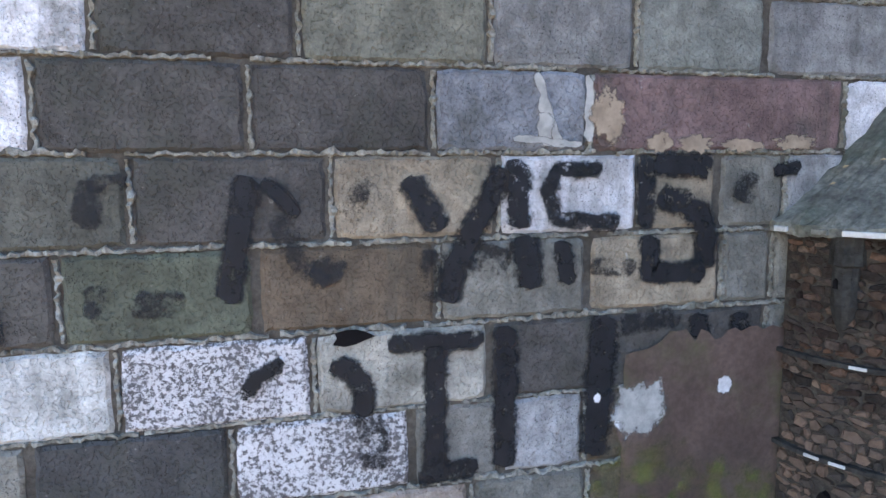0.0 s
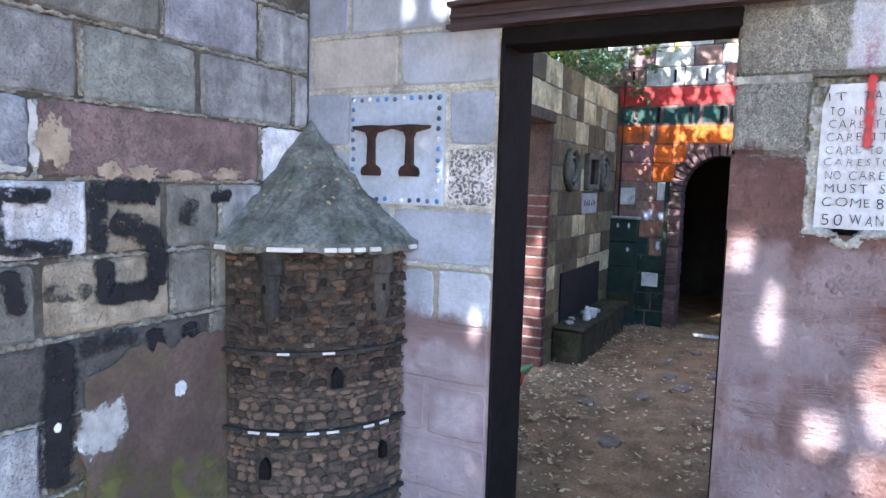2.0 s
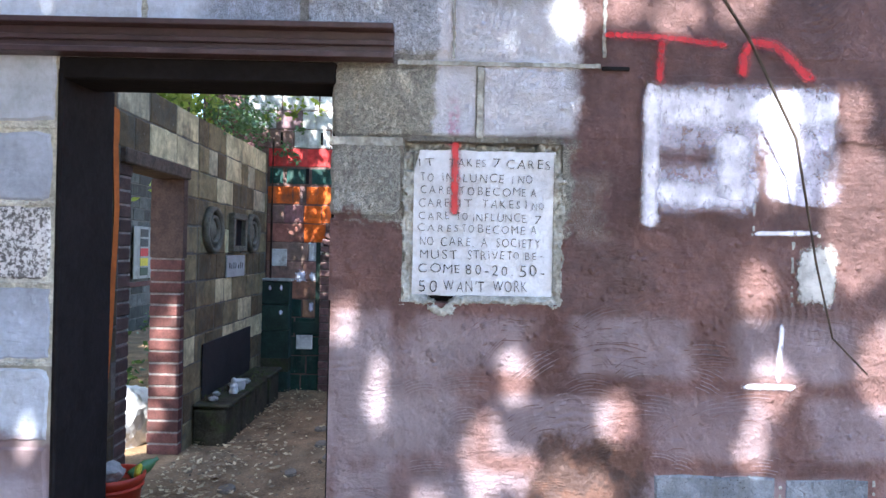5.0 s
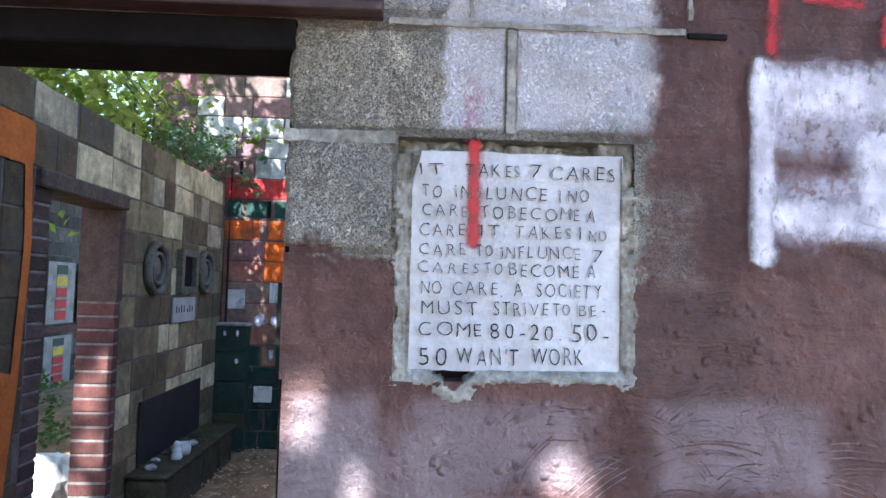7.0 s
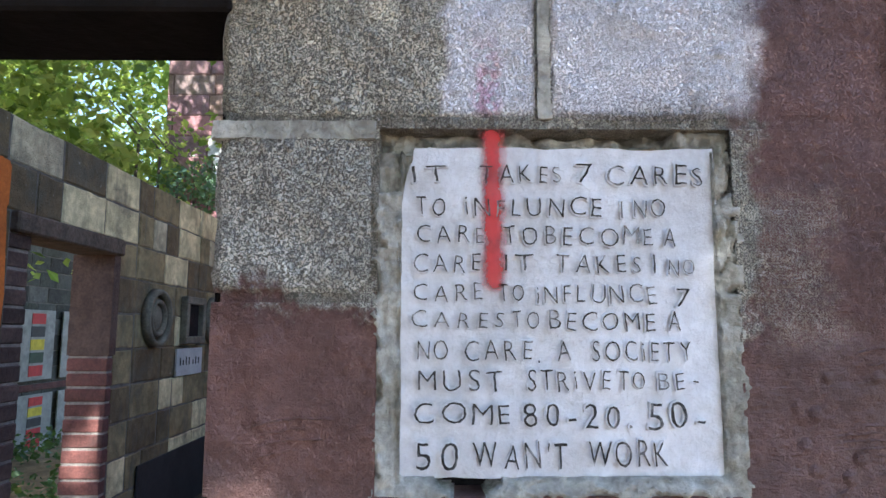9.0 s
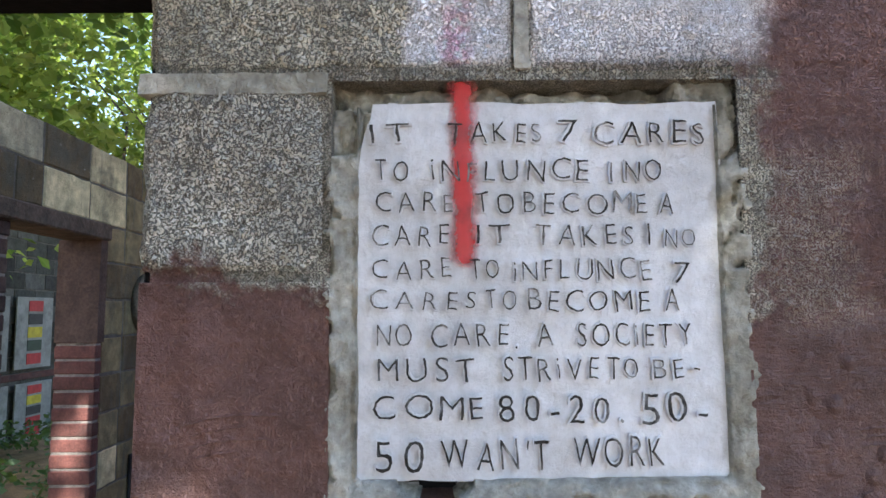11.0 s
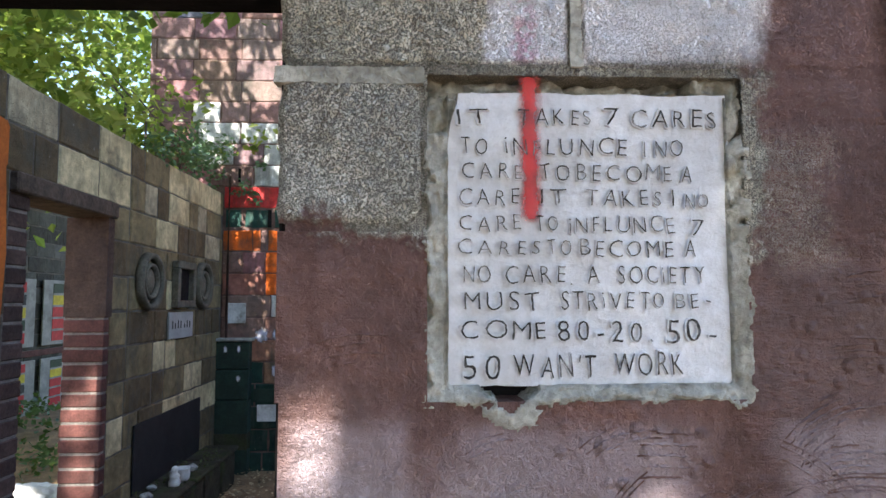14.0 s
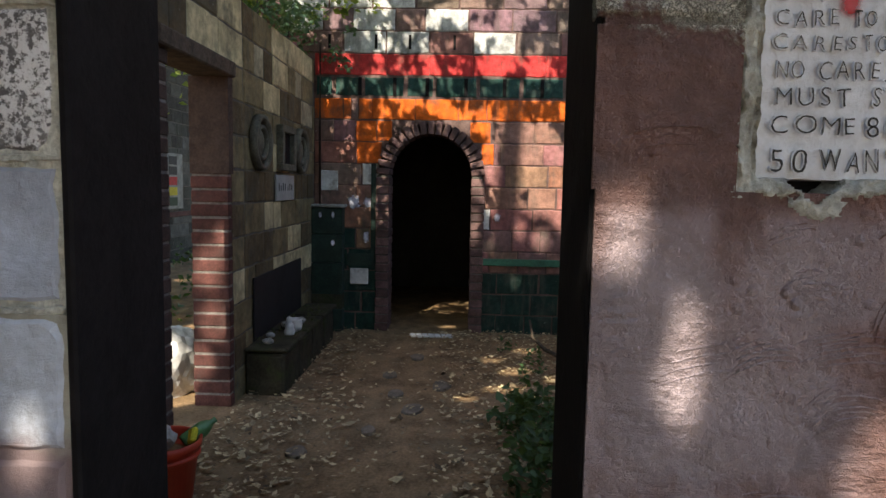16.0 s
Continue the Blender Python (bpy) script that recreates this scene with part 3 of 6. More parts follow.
# the letters
for pts, w in (([(0.113, 1.325), (0.083, 1.193), (0.059, 1.045)], 0.055), ([(0.14, 1.315), (0.18, 1.28), (0.215, 1.235)], 0.032), ([(0.705, 1.335), (0.628, 1.201), (0.578, 1.108), (0.553, 1.02)], 0.062),
               ([(0.732, 1.36), (0.741, 1.19)], 0.062), ([(0.75, 1.175), (0.775, 1.04)], 0.07), ([(0.85, 1.16), (0.872, 1.045)], 0.05), ([(0.465, 1.32), (0.50, 1.26), (0.54, 1.19)], 0.058), ([(0.96, 1.333), (0.838, 1.334), (0.814, 1.279), (0.84, 1.212), (1.01, 1.197)], 0.04),
               ([(1.082, 1.37), (1.083, 1.18)], 0.05), ([(1.10, 1.346), (1.275, 1.340)], 0.062), ([(1.115, 1.265), (1.19, 1.245), (1.245, 1.215), (1.263, 1.17), (1.260, 1.07)], 0.062), ([(1.095, 1.165), (1.100, 1.065), (1.265, 1.058)], 0.055),
               ([(0.278, 0.892), (0.33, 0.865), (0.352, 0.825), (0.350, 0.755)], 0.05), ([(0.41, 0.928), (0.52, 0.925), (0.65, 0.921)], 0.045), ([(0.528, 0.915), (0.526, 0.75), (0.522, 0.58)], 0.055), ([(0.48, 0.585), (0.635, 0.60)], 0.05),
               ([(0.708, 0.952), (0.706, 0.77), (0.702, 0.585)], 0.062), ([(0.972, 0.962), (0.962, 0.76), (0.952, 0.585)], 0.08), ([(1.37, 0.945), (1.39, 0.87)], 0.055), ([(1.24, 0.95), (1.26, 0.88)], 0.06), ([(1.46, 1.325), (1.55, 1.335)], 0.035),
               ([(0.075, 0.825), (0.112, 0.872), (0.172, 0.905)], 0.035)):
    stroke(wall_a, pts, w * 1.45, FAINT_BLACK)
    stroke(wall_a, pts, w * 1.08, BLACK_PAINT)
for pts, w in (([(0.17, 1.24), (0.21, 1.14), (0.27, 1.07)], 0.05), ([(0.37, 1.33), (0.33, 1.22)], 0.04), ([(1.38, 1.33), (1.37, 1.24)], 0.06), ([(1.02, 0.93), (1.20, 0.945)], 0.05),
               ([(0.60, 1.13), (0.72, 1.11)], 0.06), ([(-0.2, 1.32), (-0.22, 1.22)], 0.05), ([(-0.21, 1.315), (-0.13, 1.315)], 0.03), ([(-0.14, 1.05), (-0.03, 1.05)], 0.05), ([(-0.2, 1.1), (-0.21, 1.02)], 0.045),
               ([(0.93, 1.09), (1.06, 1.08)], 0.04), ([(0.25, 1.13), (0.31, 1.09)], 0.06), ([(0.52, 1.15), (0.52, 1.02)], 0.05), ([(0.36, 0.77), (0.38, 0.62)], 0.06), ([(-0.42, 1.08), (-0.41, 0.98)], 0.05)):
    stroke(wall_a, pts, w * 1.4, FAINT_BLACK)
patch(wall_a, 1.31, 0.45, 0.29, 0.44, BROWN_COAT, "brown_render", 0.006, 90, 0.05, 7.0)
for u, v, ru, rv in ((0.97, 1.47, 0.05, 0.08), (1.22, 1.395, 0.06, 0.025), (1.36, 1.392, 0.07, 0.02), (1.52, 1.40, 0.08, 0.025), (1.12, 1.40, 0.04, 0.03)):
    patch(wall_a, u, v, ru, rv, TAN_PEEL, "peeled_paint", 0.006, ragged=0.25)
patch(wall_a, 1.12, 0.50, 0.22, 0.12, MOSS, "moss_patch", 0.011, 36, 0.3)
patch(wall_a, 1.38, 0.42, 0.25, 0.10, MOSS, "moss_patch", 0.011, 36, 0.3)
# flat black patch painted for the shade in a hole under a block
patch(wall_a, 0.325, 0.950, 0.045, 0.022, BLACK_WOOD_SHADE, "gap", 0.006, 10, 0.3)
for u, v, ru, rv in ((1.335, 0.745, 0.028, 0.03), (0.955, 0.745, 0.012, 0.015), (1.02, 0.69, 0.02, 0.04)):
    patch(wall_a, u, v, ru, rv, WHITE_DAB, "white_paint_patch", 0.009)

patch(wall_a, 1.075, 0.705, 0.08, 0.085, PALE_DAUB, "white_paint_patch", 0.009, 22, 0.2, 5.0)
for pts, w in (([(0.785, 1.565), (0.80, 1.50), (0.812, 1.45), (0.85, 1.39)], 0.032), ([(0.805, 1.47), (0.80, 1.39)], 0.05), ([(0.72, 1.41), (0.90, 1.393)], 0.022), ([(0.915, 1.56), (0.92, 1.40)], 0.028)):
    stroke(wall_a, pts, w, PALE_DAUB, "white_paint_drip", 0.006, 0.6)

# ---- wall B: the gate wall ----
wall_b = root("wall_east", (1.95, 0, 0), "brown red painted concrete block wall with a doorway and an inset plaque", "wall", kind="structure", turn=-90)
TOPB, DOOR_L, DOOR_R, HEAD = 2.75, 0.955, 0.258, 1.885
part("mortar", boxed(-1.92, -DOOR_L - 0.004, 0.006, 0.25, 1.10, HEAD), MORTAR, wall_b)
part("mortar", boxed(-1.92, -DOOR_L - 0.004, 0.0035, 0.25, -0.1, 1.10), GATE, wall_b).color = (0.3, 0.29, 0.25, 1)
part("mortar", boxed(-1.92, -0.5, 0.006, 0.25, HEAD, TOPB), MORTAR, wall_b)
part("mortar", boxed(-0.5, 3.6, 0.0035, 0.25, HEAD, TOPB), GATE, wall_b).color = (0.36, 0.36, 0.34, 1)
PL_U0, PL_U1, PL_Z0, PL_Z1 = -0.080, 0.322, 1.283, 1.69
bm = bmesh.new()
box(bm, -DOOR_R + 0.004, PL_U0, 0.0035, 0.25, PL_Z0, HEAD)
box(bm, PL_U1, 3.6, 0.0035, 0.25, PL_Z0, HEAD)
box(bm, PL_U0, PL_U1, 0.0035, 0.25, PL_Z1, HEAD)
box(bm, PL_U0, PL_U1, 0.09, 0.25, PL_Z0, PL_Z1)
box(bm, -DOOR_R + 0.004, 3.6, 0.0035, 0.25, -0.1, PL_Z0)
part("mortar", bm, GATE, wall_b).color = (0.3, 0.29, 0.25, 1)
PINKGREY, BLUE, SAND = (0.50, 0.48, 0.47), (0.36, 0.40, 0.49), (0.455, 0.44, 0.375)


def gate_row(z0, z1, us, cols, joint=0.014, depth=0.03):
    for a, b, c in zip(us, us[1:], cols):
        lay(wall_b, a, b, z0, z1, L2 if c == "w" else c, WORN if c == "w" else GATE, depth, joint, flat=depth < 0.01, fine=depth > 0.01 and z0 < 2.05)


L2 = (0.43, 0.47, 0.55)
gate_row(1.90, 2.10, (-1.95, -1.55, -1.14, -0.75, -0.34, 0.04, 0.42, 0.80, 1.2, 1.6, 2.0, 2.4, 2.8, 3.2, 3.6), (BLUE, L2, (0.56, 0.61, 0.72), (0.53, 0.58, 0.69), (0.55, 0.58, 0.64), SAND) + (SAND,) * 9)
gate_row(1.71, 1.90, (-1.95, -1.72, -1.34, -0.957), (BLUE, PINKGREY, L2))
gate_row(1.51, 1.71, (-1.95, -1.535), (BLUE,))
gate_row(1.51, 1.70, (-1.145, -0.957), (BLUE,))
gate_row(1.31, 1.51, (-1.145, -0.957), ("w",))
gate_row(1.31, 1.51, (-1.95, -1.535), (L2,))
for z0, z1, us in ((1.105, 1.31, (-1.95, -1.36, -0.957)), (0.90, 1.105, (-1.95, -1.58, -1.17, -0.957)), (0.70, 0.90, (-1.95, -1.4, -0.957)), (0.50, 0.70, (-1.95, -1.6, -1.2, -0.957)), (0.3, 0.5, (-1.95, -1.4, -0.957)), (0.1, 0.3, (-1.95, -1.6, -1.2, -0.957))):
    gate_row(z0, z1, us, (BLUE, BLUE, L2))
gate_row(1.69, 1.885, (-0.272, 0.109, 0.335, 0.52, 0.92, 1.32, 1.72, 2.12, 2.52, 2.92, 3.32, 3.6), (SAND, (0.27, 0.27, 0.28)) + (SAND,) * 9)
gate_row(1.49, 1.69, (-0.272, -0.080), ((0.45, 0.447, 0.405),))
gate_row(1.283, 1.49, (-0.263, -0.080), ((0.45, 0.447, 0.405),), 0.0, 0.007)
for k, (z0, z1) in enumerate(((1.49, 1.69), (1.283, 1.49))):
    gate_row(z0, z1, (0.322, 0.55 + 0.1 * k, 0.9 + 0.1 * k, 1.35, 1.75, 2.15, 2.55, 2.95, 3.35, 3.6), (SAND,) * 9, 0.0, 0.007)
for k, (z0, z1) in enumerate(((1.08, 1.283), (0.88, 1.08), (0.70, 0.88), (0.50, 0.70), (0.30, 0.50), (0.10, 0.30))):
    s = 0.2 * (k % 2)
    gate_row(z0, z1, (-0.258, -0.084 + s, 0.31 + s, 0.71 + s, 1.11 + s, 1.51 + s, 1.91 + s, 2.31 + s, 2.71 + s, 3.11 + s, 3.6), (SAND,) * 10, 0.0, 0.007)
for k in range(3):
    s = 0.2 * (k % 2)
    us = [-1.95, -1.7 + s] + [-1.3 + s + 0.4 * i for i in range(12)] + [3.6]
    gate_row(2.10 + 0.2 * k, 2.30 + 0.2 * k, us, [random.choice((BLUE, L2, SAND, G)) for _ in us])

for along, at, a, b in (("u", 1.69, -0.27, -0.09), ("z", 0.109, 1.70, 1.875), ("u", 1.887, -0.10, 0.41), ("u", 2.10, -0.5, 0.4), ("z", 0.04, 1.90, 2.09), ("z", 0.42, 1.91, 2.09), ("z", 0.885, 0.72, 0.86), ("z", 0.805, 1.48, 1.62), ("u", 1.472, 0.8, 0.98), ("z", 0.905, 1.29, 1.46), ("z", 1.12, 0.72, 0.86)):
    bead(wall_b, along, at, a, b, CEMENT, 0.3)
for top, a, b in ((1.90, -1.93, -1.14), (1.705, -1.93, -0.96), (1.51, -1.14, -0.96), (1.31, -1.93, -0.96), (1.105, -1.52, -0.96), (2.10, -1.93, -0.5)):
    bead(wall_b, "u", top, a, b, MORTAR, 0.4)

# bare blue grey blocks low on the wall
for u0, u1, z0, z1 in ((0.56, 0.88, 0.71, 0.87), (0.89, 1.12, 0.71, 0.87), (0.60, 0.98, 0.50, 0.69), (0.99, 1.35, 0.50, 0.69)):
    lay(wall_b, u0, u1, z0, z1, (0.19, 0.21, 0.24), BLOCK, 0.03, 0.008, 0.004)
# white brushed square, red sprayed lines
for pts, w in (([(0.52, 1.782), (0.76, 1.788), (1.01, 1.785)], 0.145), ([(0.543, 1.85), (0.541, 1.66), (0.54, 1.48)], 0.062), ([(0.55, 1.575), (0.68, 1.568), (0.81, 1.572)], 0.09), ([(0.745, 1.73), (0.745, 1.55)], 0.12), ([(0.895, 1.84), (0.90, 1.55)], 0.17),
               ([(0.99, 1.80), (0.975, 1.68)], 0.06), ([(0.80, 1.474), (0.97, 1.478)], 0.018), ([(0.88, 1.25), (0.87, 1.10)], 0.02), ([(0.78, 1.09), (0.92, 1.09)], 0.02)):
    stroke(wall_b, pts, w, WHITE_PAINT, proud=0.006)
for pts, w in (([(0.54, 1.585), (0.82, 1.585)], 0.15), ([(0.75, 1.76), (0.75, 1.54)], 0.16), ([(0.53, 1.75), (1.0, 1.75)], 0.20), ([(0.93, 1.78), (0.93, 1.54)], 0.20)):
    stroke(wall_b, pts, w, THIN_WHITE, "paint_wash", 0.0045)
for pts, w in (([(0.41, 1.966), (0.58, 1.96), (0.73, 1.942)], 0.03), ([(0.562, 1.96), (0.556, 1.84)], 0.034), ([(0.763, 1.86), (0.768, 1.92), (0.79, 1.955), (0.844, 1.945), (0.945, 1.855)], 0.042)):
    stroke(wall_b, pts, w, RED_PAINT, proud=0.009)
patch(wall_b, 0.965, 1.37, 0.055, 0.085, PALE_DAUB, "cement_patch", 0.003, 30, 0.12, 6.0)
# black bar for the shadow under a jutting edge of the joint
part("slot", boxed(0.415, 0.485, -0.0012, 0.01, 1.877, 1.888, bevel=0.002), BLACK_WOOD_SHADE, wall_b)

# the doorway's frame and lintel
frame_w = tagged(root("door_frame", (1.95, 0, 0), "black painted timber lining of an open doorway", "door frame", turn=-90), kind="structure")
part("jamb", boxed(-DOOR_L - 0.002, -DOOR_L + 0.012, -0.004, 0.26, -0.02, HEAD - 0.03, bevel=0.004), BLACK_WOOD_SHADE, frame_w)
part("jamb", boxed(-DOOR_R - 0.005, -DOOR_R + 0.003, 0.008, 0.26, -0.02, HEAD - 0.03, bevel=0.004), BLACK_WOOD_SHADE, frame_w)
part("head", boxed(-DOOR_L - 0.002, -DOOR_R + 0.002, 0.0, 0.15, HEAD - 0.055, HEAD, bevel=0.004), BLACK_WOOD_SHADE, frame_w)
lintel = root("steel_lintel", (1.95, 0, 0), "dark maroon painted steel channel lintel over the doorway", "lintel", turn=-90)
bm = bmesh.new()
box(bm, -1.135, -0.11, -0.012, 0.0, 1.885, 1.972)
box(bm, -1.135, -0.11, -0.045, -0.012, 1.885, 1.900, bevel=0.002)
box(bm, -1.135, -0.11, -0.045, -0.012, 1.957, 1.972, bevel=0.002)
box(bm, -1.135, -0.11, -0.022, -0.012, 1.922, 1.936, bevel=0.002)
part("channel", bm, STEEL, lintel)

# ---- the plaque ----
plaque = root("inscribed_plaque", (1.95, 0, 0), "pale grey cement plaque with incised hand lettering set in the wall", "plaque", turn=-90)
bm = boxed(-0.056, 0.305, 0.012, 0.05, 1.300, 1.669)
bmesh.ops.subdivide_edges(bm, edges=bm.edges, cuts=23, use_grid_fill=True)
for v in bm.verts:
    v.co += Vector((0, 0.003, 0)) * noise.noise(v.co * 9) + Vector((0.004 * noise.noise(v.co * 33), 0, 0.003 * noise.noise(v.co * 41)))
    # the upper corner is chipped away
    v.co.x += 0.014 * max(0.0, min(1.0, (v.co.z - 1.60) / 0.06)) * (v.co.x < -0.03)
part("slab", bm, PLAQUE, plaque, smooth=False)
# each word: where it begins and ends, its base line, the height of its capitals
WORDS = (
    ("IT", -0.044, 0.001, 1.628, 0.021), ("TAKES", 0.034, 0.130, 1.627, 0.022), ("7", 0.144, 0.166, 1.626, 0.024), ("CARES", 0.179, 0.292, 1.626, 0.024),
    ("TO", -0.037, -0.004, 1.590, 0.023), ("iNFLUNCE", 0.018, 0.174, 1.589, 0.023), ("1", 0.194, 0.199, 1.587, 0.023), ("NO", 0.209, 0.249, 1.587, 0.023),
    ("CARE", -0.038, 0.042, 1.558, 0.022), ("TO", 0.062, 0.101, 1.556, 0.023), ("BECOME", 0.108, 0.233, 1.556, 0.022), ("A", 0.242, 0.259, 1.554, 0.023),
    ("CARE.", -0.041, 0.045, 1.525, 0.022), ("IT", 0.061, 0.097, 1.525, 0.021), ("TAKES", 0.119, 0.218, 1.524, 0.022), ("1", 0.230, 0.234, 1.523, 0.022), ("NO", 0.246, 0.279, 1.523, 0.020),
    ("CARE", -0.041, 0.039, 1.492, 0.021), ("TO", 0.056, 0.085, 1.491, 0.021), ("iNFLUNCE", 0.097, 0.234, 1.490, 0.022), ("7", 0.253, 0.271, 1.488, 0.023),
    ("CARES", -0.043, 0.063, 1.462, 0.020), ("TO", 0.071, 0.101, 1.461, 0.021), ("BECOME", 0.111, 0.231, 1.460, 0.022), ("A", 0.244, 0.260, 1.459, 0.022),
    ("NO", -0.036, 0.000, 1.427, 0.023), ("CARE.", 0.016, 0.102, 1.426, 0.024), ("A", 0.119, 0.138, 1.425, 0.024), ("SOCiETY", 0.158, 0.273, 1.425, 0.024),
    ("MUST", -0.034, 0.062, 1.393, 0.024), ("STRiVE", 0.085, 0.179, 1.394, 0.023), ("TO", 0.186, 0.219, 1.396, 0.021), ("BE-", 0.229, 0.277, 1.396, 0.021),
    ("COME", -0.039, 0.069, 1.358, 0.024), ("80-20.", 0.081, 0.202, 1.354, 0.028), ("50-", 0.217, 0.283, 1.352, 0.030),
    ("50", -0.037, 0.010, 1.310, 0.031), ("WAN'T", 0.027, 0.130, 1.311, 0.030), ("WORK", 0.151, 0.241, 1.313, 0.029),
)


def glyph(ch, size, offset, extrude):
    cu = bpy.data.curves.new("letter", "FONT")
    cu.body, cu.size, cu.resolution_u, cu.offset, cu.extrude = ch, size, 3, offset, extrude
    tmp = bpy.data.objects.new("letter", cu)
    me = bpy.data.meshes.new_from_object(tmp)
    bpy.data.objects.remove(tmp)
    bpy.data.curves.remove(cu)
    return me


def letters(text, size):
    """The letters of one line as meshes with their places along it, scratched unevenly, each in a raised lip. Also the line's width."""
    made, x = [], 0.0
    for ch in text:
        if ch == " ":
            x += size * 0.38
            continue
        bm = bmesh.new()
        # cutting is a flat face; the groove's shadow is only its dark colour
        lip, cutting = glyph(ch, size, 0.0 if ch in "MW" else 0.0009, 0.0011), glyph(ch, size, -0.0005, 0.0)
        for v in cutting.vertices:
            v.co.z += 0.0016
        bm.from_mesh(lip)
        for f in bm.faces:
            f.material_index = 1
        bm.from_mesh(cutting)
        first = min(v.co.x for v in bm.verts)
        for v in bm.verts:
            v.co.x -= first
        wide = max(v.co.x for v in bm.verts)
        bpy.data.meshes.remove(lip)
        bpy.data.meshes.remove(cutting)
        for _ in range(2):
            bmesh.ops.subdivide_edges(bm, edges=[e for e in bm.edges if e.calc_length() > 0.004], cuts=1)
        seed = Vector((random.uniform(0, 50), random.uniform(0, 50), 0))
        for v in bm.verts:
            p = v.co * 260 + seed
            q = v.co * 70 + seed
            v.co.x += 0.0009 * noise.noise(p) + 0.0012 * noise.noise(q)
            v.co.y += 0.0009 * noise.noise(p + Vector((9, 3, 0))) + 0.0012 * noise.noise(q + Vector((5, 8, 0)))
        bmesh.ops.triangulate(bm, faces=[f for f in bm.faces if len(f.verts) > 4])
        me = bpy.data.meshes.new("letter")
        bm.to_mesh(me)
        bm.free()
        made.append((me, x))
        x += wide + size * 0.17
    return made, x - size * 0.17


for text, begin, end, base, cap in WORDS:
    made, wide = letters(text, cap / 0.73)
    k = (end - begin) / wide
    for me, x in made:
        me.materials.append(GROOVE)
        me.materials.append(PLAQUE)
        s = random.uniform(0.93, 1.07)
        m = pose(begin + x * k, 0.0085, base + random.uniform(-0.0016, 0.0016), 90, random.uniform(-5, 5), 0) @ Matrix.Diagonal((k * s, s, 1, 1))
        piece("letter", me, m, plaque)
# the cement bed round it, and the gap below
bed = root("plaque_bedding", (1.95, 0, 0), "rough grey cement bedding round the plaque with a hole below", "mortar", turn=-90)


def rough_bar(name, x0, x1, y0, y1, z0, z1, parent, amp=0.010):
    bm = boxed(x0, x1, y0, y1, z0, z1)
    for _ in range(7):
        bmesh.ops.subdivide_edges(bm, edges=[e for e in bm.edges if e.calc_length() > 0.009], cuts=1, use_grid_fill=True)
    bmesh.ops.triangulate(bm, faces=bm.faces)
    for v in bm.verts:
        for p, k in ((v.co * 38, 0.6), (v.co * 130, 0.5)):
            v.co += Vector((noise.noise(p), noise.noise(p + Vector((7, 0, 0))), noise.noise(p + Vector((0, 9, 0))))) * amp * k
    return part(name, bm, CEMENT, parent)




def bed_depth(u, z):
    """How far the cement lies behind the wall's face at (u, z); negative where it is smeared over the wall."""
    def n2(a, b, c):
        return noise.noise(Vector((u * a, z * b, c)))
    wob = 0.011 * n2(34, 34, 1) + 0.006 * n2(120, 120, 2)
    slab = max(-0.056 - u, u - 0.305, 1.300 - z, z - 1.669)
    outer = max(-0.081 - u, u - 0.326, 1.281 - z, z - 1.692) + wob
    smear = math.hypot((u - 0.024) / 0.036, (z - 1.268) / 0.02) - 1 + 30 * wob
    grain = 0.0018 * n2(210, 210, 3) + 0.0022 * n2(75, 75, 4)
    if z > 1.668:
        y = 0.036 + 0.02 * n2(45, 90, 5)
        if u > 0.10:
            y += 0.010 - 0.03 * max(0.0, (1.680 - z) / 0.012)
        if u > 0.262:
            y = 0.010 + 0.02 * abs(n2(70, 70, 6))
    elif u > 0.305:
        y = 0.004 + 0.004 * n2(30, 30, 7)
        if z > 1.50:
            crack = abs(n2(38, 26, 8))
            y += 0.022 * max(0.0, 1 - crack / 0.10) + 0.006 * n2(18, 18, 9)
    elif u < -0.056:
        y = 0.006 + 0.005 * n2(180, 22, 10)
        if z > 1.615:
            y += 0.014 + 0.012 * n2(60, 60, 11)
    else:
        y = 0.0015 + 0.004 * n2(35, 35, 12)
    y += 0.014 * max(0.0, 0.3 + n2(50, 50, 14)) * math.exp(-(slab / 0.004) ** 2)
    if slab < -0.004:
        y = 0.03
    tip = 1.271 + abs(u - 0.021) * 0.75 + 0.004 * n2(120, 120, 13)
    if z > tip and -0.014 < u < 0.056 and z < 1.306:
        return 0.085
    if outer > 0:
        y += min(0.004, outer * 1.6)
    elif outer > -0.012 and z < 1.60:
        y -= 0.008 * (1 + outer / 0.012)
    if z < 1.29 and smear < 0:
        y = min(y, -0.0015 - 0.002 * min(1.0, -smear))
    return max(y, -0.003) + grain


bm = bmesh.new()
COLS, RISES = 126, 128
grid = [[bm.verts.new((-0.10 + 0.0035 * i, bed_depth(-0.10 + 0.0035 * i, 1.24 + 0.0036 * j), 1.24 + 0.0036 * j)) for i in range(COLS)] for j in range(RISES)]
for j in range(RISES - 1):
    for i in range(COLS - 1):
        bm.faces.new((grid[j][i], grid[j][i + 1], grid[j + 1][i + 1], grid[j + 1][i]))
part("cement", bm, CEMENT, bed, smooth=True)
# black box set inside the hole to give it its shade
part("hole", boxed(-0.024, 0.068, 0.055, 0.075, 1.255, 1.299), BLACK_WOOD_SHADE, bed)
rough_bar("joint", -0.270, -0.084, -0.002, 0.02, 1.676, 1.697, wall_b, 0.003)
rough_bar("joint", 0.102, 0.117, -0.001, 0.02, 1.70, 1.878, wall_b, 0.003)
rough_bar("joint", 0.53, 1.30, -0.006, 0.01, 0.692, 0.706, wall_b, 0.004)
